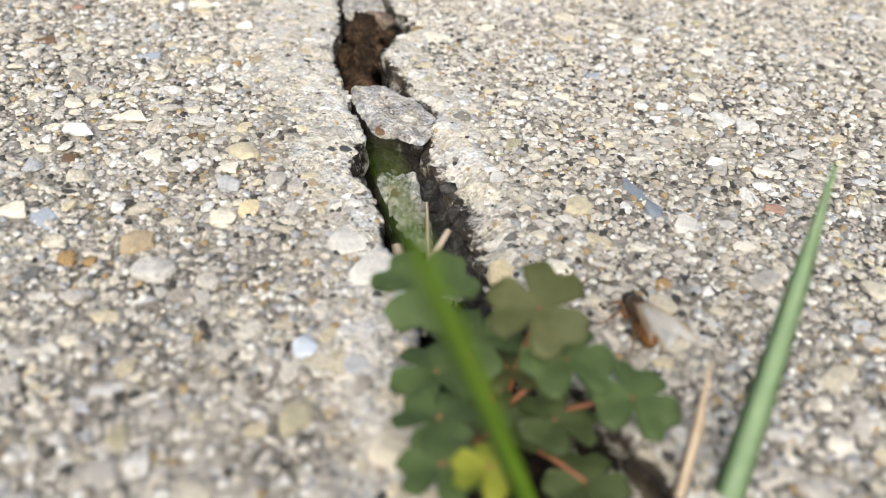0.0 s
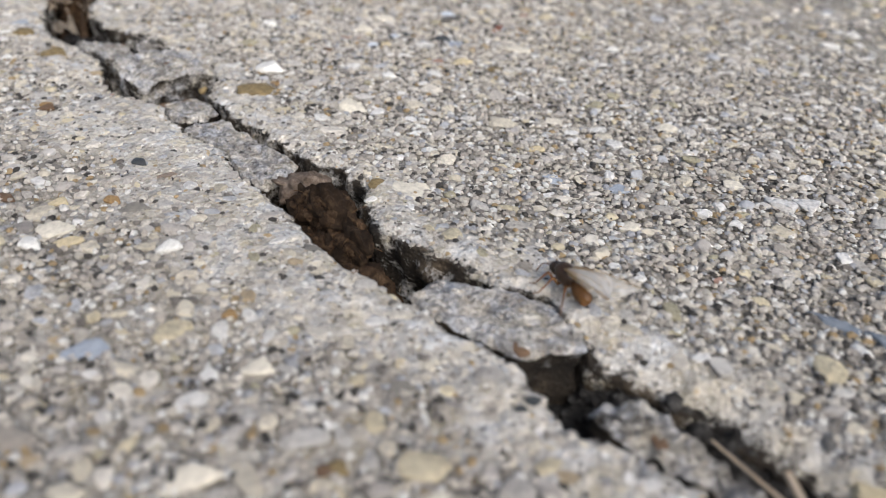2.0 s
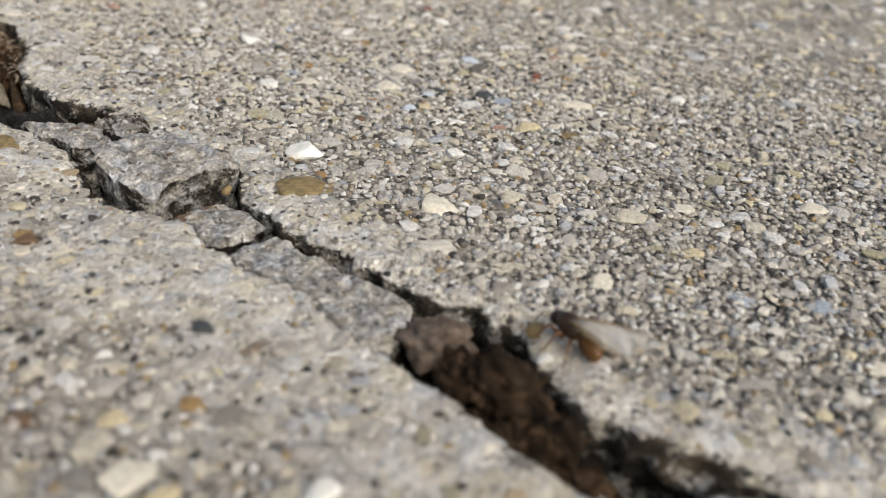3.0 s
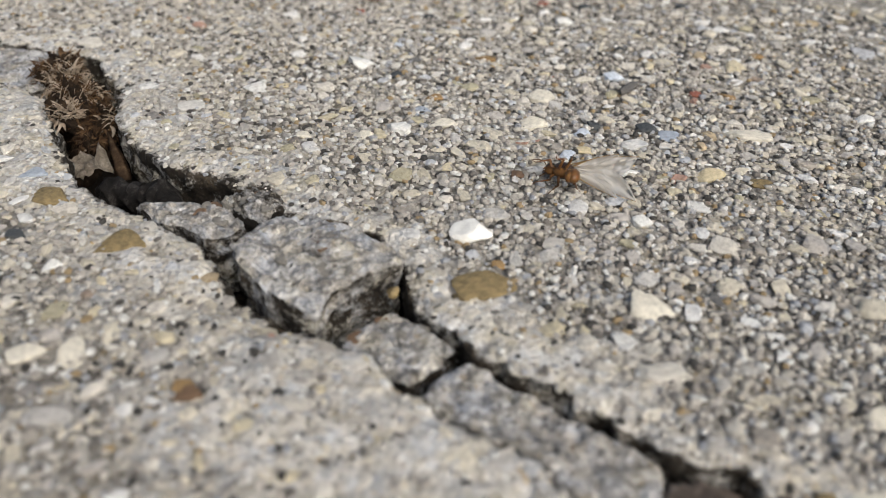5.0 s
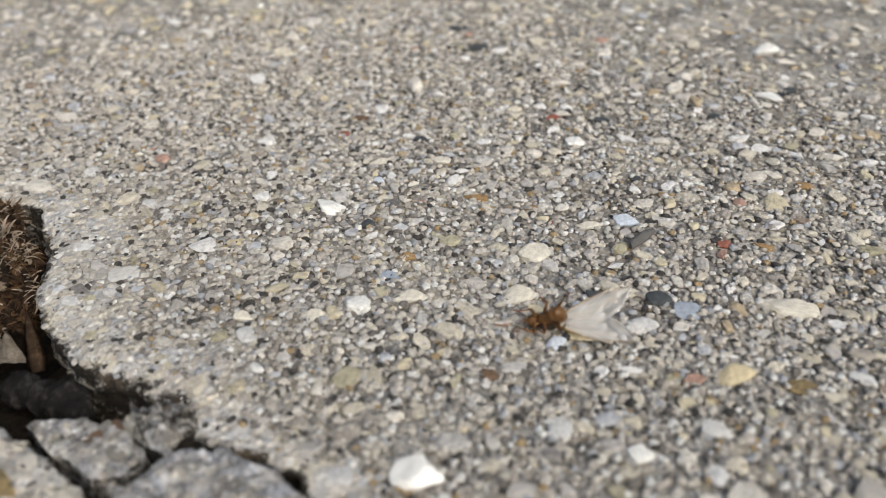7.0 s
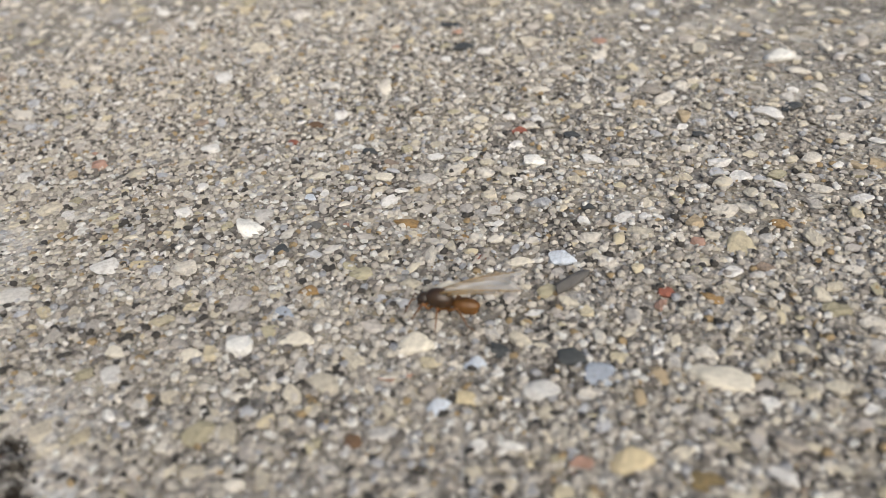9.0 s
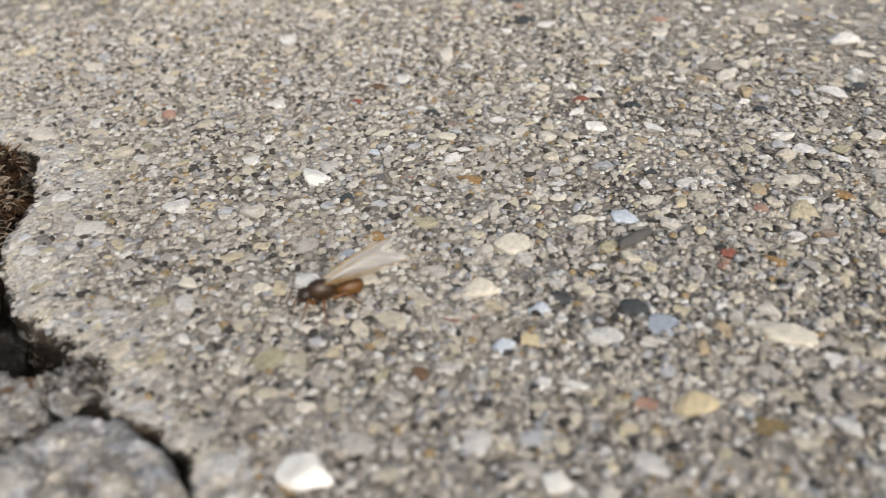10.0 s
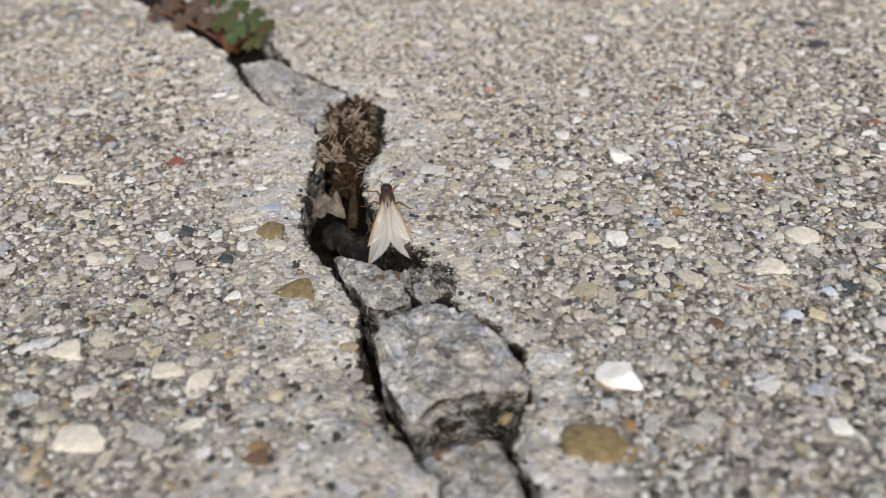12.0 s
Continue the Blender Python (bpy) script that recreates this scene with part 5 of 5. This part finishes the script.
def build_wings():
    fore, fore_veins = wing_mesh("forewing", 1.22 * SIZE, 0.31 * SIZE, 1)
    hind, hind_veins = wing_mesh("hindwing", 0.82 * SIZE, 0.22 * SIZE, 2)
    out = []
    for side in (1, -1):
        for name, me, veins, x, z in (("forewing", fore, fore_veins, 0.10, 0.345), ("hindwing", hind, hind_veins, 0.0, 0.325)):
            wing = part(name, me if side > 0 else mirrored(me), ANT, "clear amber-veined wing")
            part("venation", veins if side > 0 else mirrored(veins), wing)
            out.append((wing, side, x * SIZE, 0.06 * side * SIZE, z * SIZE, name))
    return out


WINGS = build_wings()


def build_legs():
    out = []
    for pair, (x, reach, aim) in enumerate(((0.19, 0.30, 38), (0.09, 0.33, 95), (0.0, 0.42, 140))):
        for side in (1, -1):
            c, s = math.cos(radians(aim)), math.sin(radians(aim)) * side
            pts = [(0, 0, 0), (0.06 * c, 0.06 * s, -0.03), (0.45 * reach * c, 0.45 * reach * s, 0.07), (0.5 * reach * c, 0.5 * reach * s, 0.06),
                   (0.85 * reach * c, 0.85 * reach * s, -0.08), (reach * c, reach * s, -0.135), (reach * 1.25 * c, reach * 1.25 * s, -0.14)]
            leg = ant_part("leg", tube(pts, (0.018, 0.026, 0.019, 0.015, 0.011, 0.008, 0.005), 6), (x, 0.055 * side, 0.15), M_LEG, label="amber jointed leg")
            out.append((leg, side, pair, x * SIZE, 0.055 * side * SIZE, 0.15 * SIZE))
    return out


LEGS = build_legs()

# seconds, x, y, heading, wing spread, roll on to its back, nose up
ANT_WAY = [
    (0.0, 11.14, -0.85, 146, 4, 0, 0), (0.5, 9.53, -1.11, 160, 4, 0, 0), (1.0, 8.61, -0.43, 142, 8, 0, 0), (1.5, 7.72, 0.39, 134, 6, 0, 0),
    (2.0, 6.33, 1.26, 130, 6, 0, 0), (2.5, 4.95, 2.05, 139, 10, 0, 0), (3.0, 3.72, 3.16, 126, 8, 0, 0), (3.5, 2.57, 4.46, 116, 6, 0, 0),
    (3.7, 2.11, 4.94, 117, 6, 0, 0), (4.2, 1.7, 6.4, 122, 6, 20, 0), (4.8, 1.5, 8.1, 140, 8, 80, 0), (5.3, 1.5, 9.10, 160, 12, 130, -32),
    (5.5, 1.45, 9.15, 172, 12, 140, -28), (6.0, 1.6, 9.36, 174, 12, 140, -12), (6.5, 1.46, 9.49, 162, 12, 145, 0), (7.0, 1.57, 9.66, 164, 12, 140, -22),
    (7.5, 1.54, 9.94, 168, 12, 140, -8), (7.7, 1.58, 10.11, 162, 12, 130, 0), (8.5, 1.6, 10.7, 172, 10, 60, 0), (9.3, 1.28, 11.0, 200, 8, 0, 0),
    (9.5, 1.08, 10.72, 224, 10, 0, 0), (9.7, 0.27, 10.26, 228, 8, 0, 0), (10.0, -0.5, 9.72, 213, 8, 0, 0), (10.5, -1.44, 8.89, 182, 6, 0, 0), (11.0, -3.05, 8.59, 155, 7, 0, 0),
    (11.2, -3.2, 8.36, 205, 4, 0, 0), (11.5, -3.4, 8.44, 222, 4, 0, -10), (11.65, -3.67, 8.45, 160, 4, 0, 10), (11.8, -3.92, 8.72, 130, 9, 0, 30),
    (12.0, -4.09, 8.95, 127, 12, 0, 36)]


def motions():
    """The ant's way over the pavement, the swing of its legs and the set of its wings."""
    rows = []
    for t, x, y, turn, _, roll, nose in ANT_WAY:
        z = max(float(top(np.array([x + dx]), np.array([y + dy]))[0][0]) for dx in (-0.15, 0, 0.15) for dy in (-0.15, 0, 0.15))
        middle = pose(0, 0, 0.2 * CM)
        rows.append((t, pose(x * CM, y * CM, (z + 0.02) * CM, 0, 0, turn) @ middle @ pose(0, 0, 0, 0, -nose, 0) @ pose(0, 0, 0, roll, 0, 0) @ middle.inverted()))
    walk(ANT, rows)
    times = [k * 0.1 for k in range(int(SECONDS * 10) + 1)]
    at = [row[0] for row in ANT_WAY]
    for leg, side, pair, x, y, z in LEGS:
        phase = 0.0 if (pair + (side > 0)) % 2 else math.pi
        swing = []
        for t in times:
            a, b = np.interp(t - 0.1, at, [r[1] for r in ANT_WAY]) - np.interp(t + 0.1, at, [r[1] for r in ANT_WAY]), np.interp(t - 0.1, at, [r[2] for r in ANT_WAY]) - np.interp(t + 0.1, at, [r[2] for r in ANT_WAY])
            pace = min(1.0, math.hypot(a, b) / 0.3)
            angle = (4 + 14 * pace) * math.sin(t * 2 * math.pi * 3.1 + phase + pair)
            lift = 5 * pace * max(0.0, math.cos(t * 2 * math.pi * 3.1 + phase + pair))
            fold = -0.28 * float(np.interp(t, at, [r[5] for r in ANT_WAY]))
            swing.append((t, pose(x * CM, y * CM, z * CM, (lift + fold) * side, 0, angle * side)))
        walk(leg, swing)
    walk(GASTER, [(t, pose(-0.125 * SIZE * CM, 0, 0.19 * SIZE * CM, 0, float(np.interp(t, (3.7, 5.3, 9.3), (-8, 6, 6))) - 0.62 * roll, 0)) for t, _, _, _, _, roll, _ in ANT_WAY])
    for wing, side, x, y, z, name in WINGS:
        rows, raised = [], -16 if side > 0 else 34
        for t, _, _, _, spread_by, roll, nose in ANT_WAY:
            out = spread_by + (7 if name == "hindwing" else 0)
            rows.append((t, pose(x * CM, y * CM, z * CM, float(np.interp(t, (0.5, 1.2, 3.7, 5.3), (-14, raised, raised, -14))) * side, 15 - 0.1 * roll - 0.45 * max(nose, 0) + (3 if name == "hindwing" else 0), (out + 4) * side * -1)))
        walk(wing, rows)


motions()
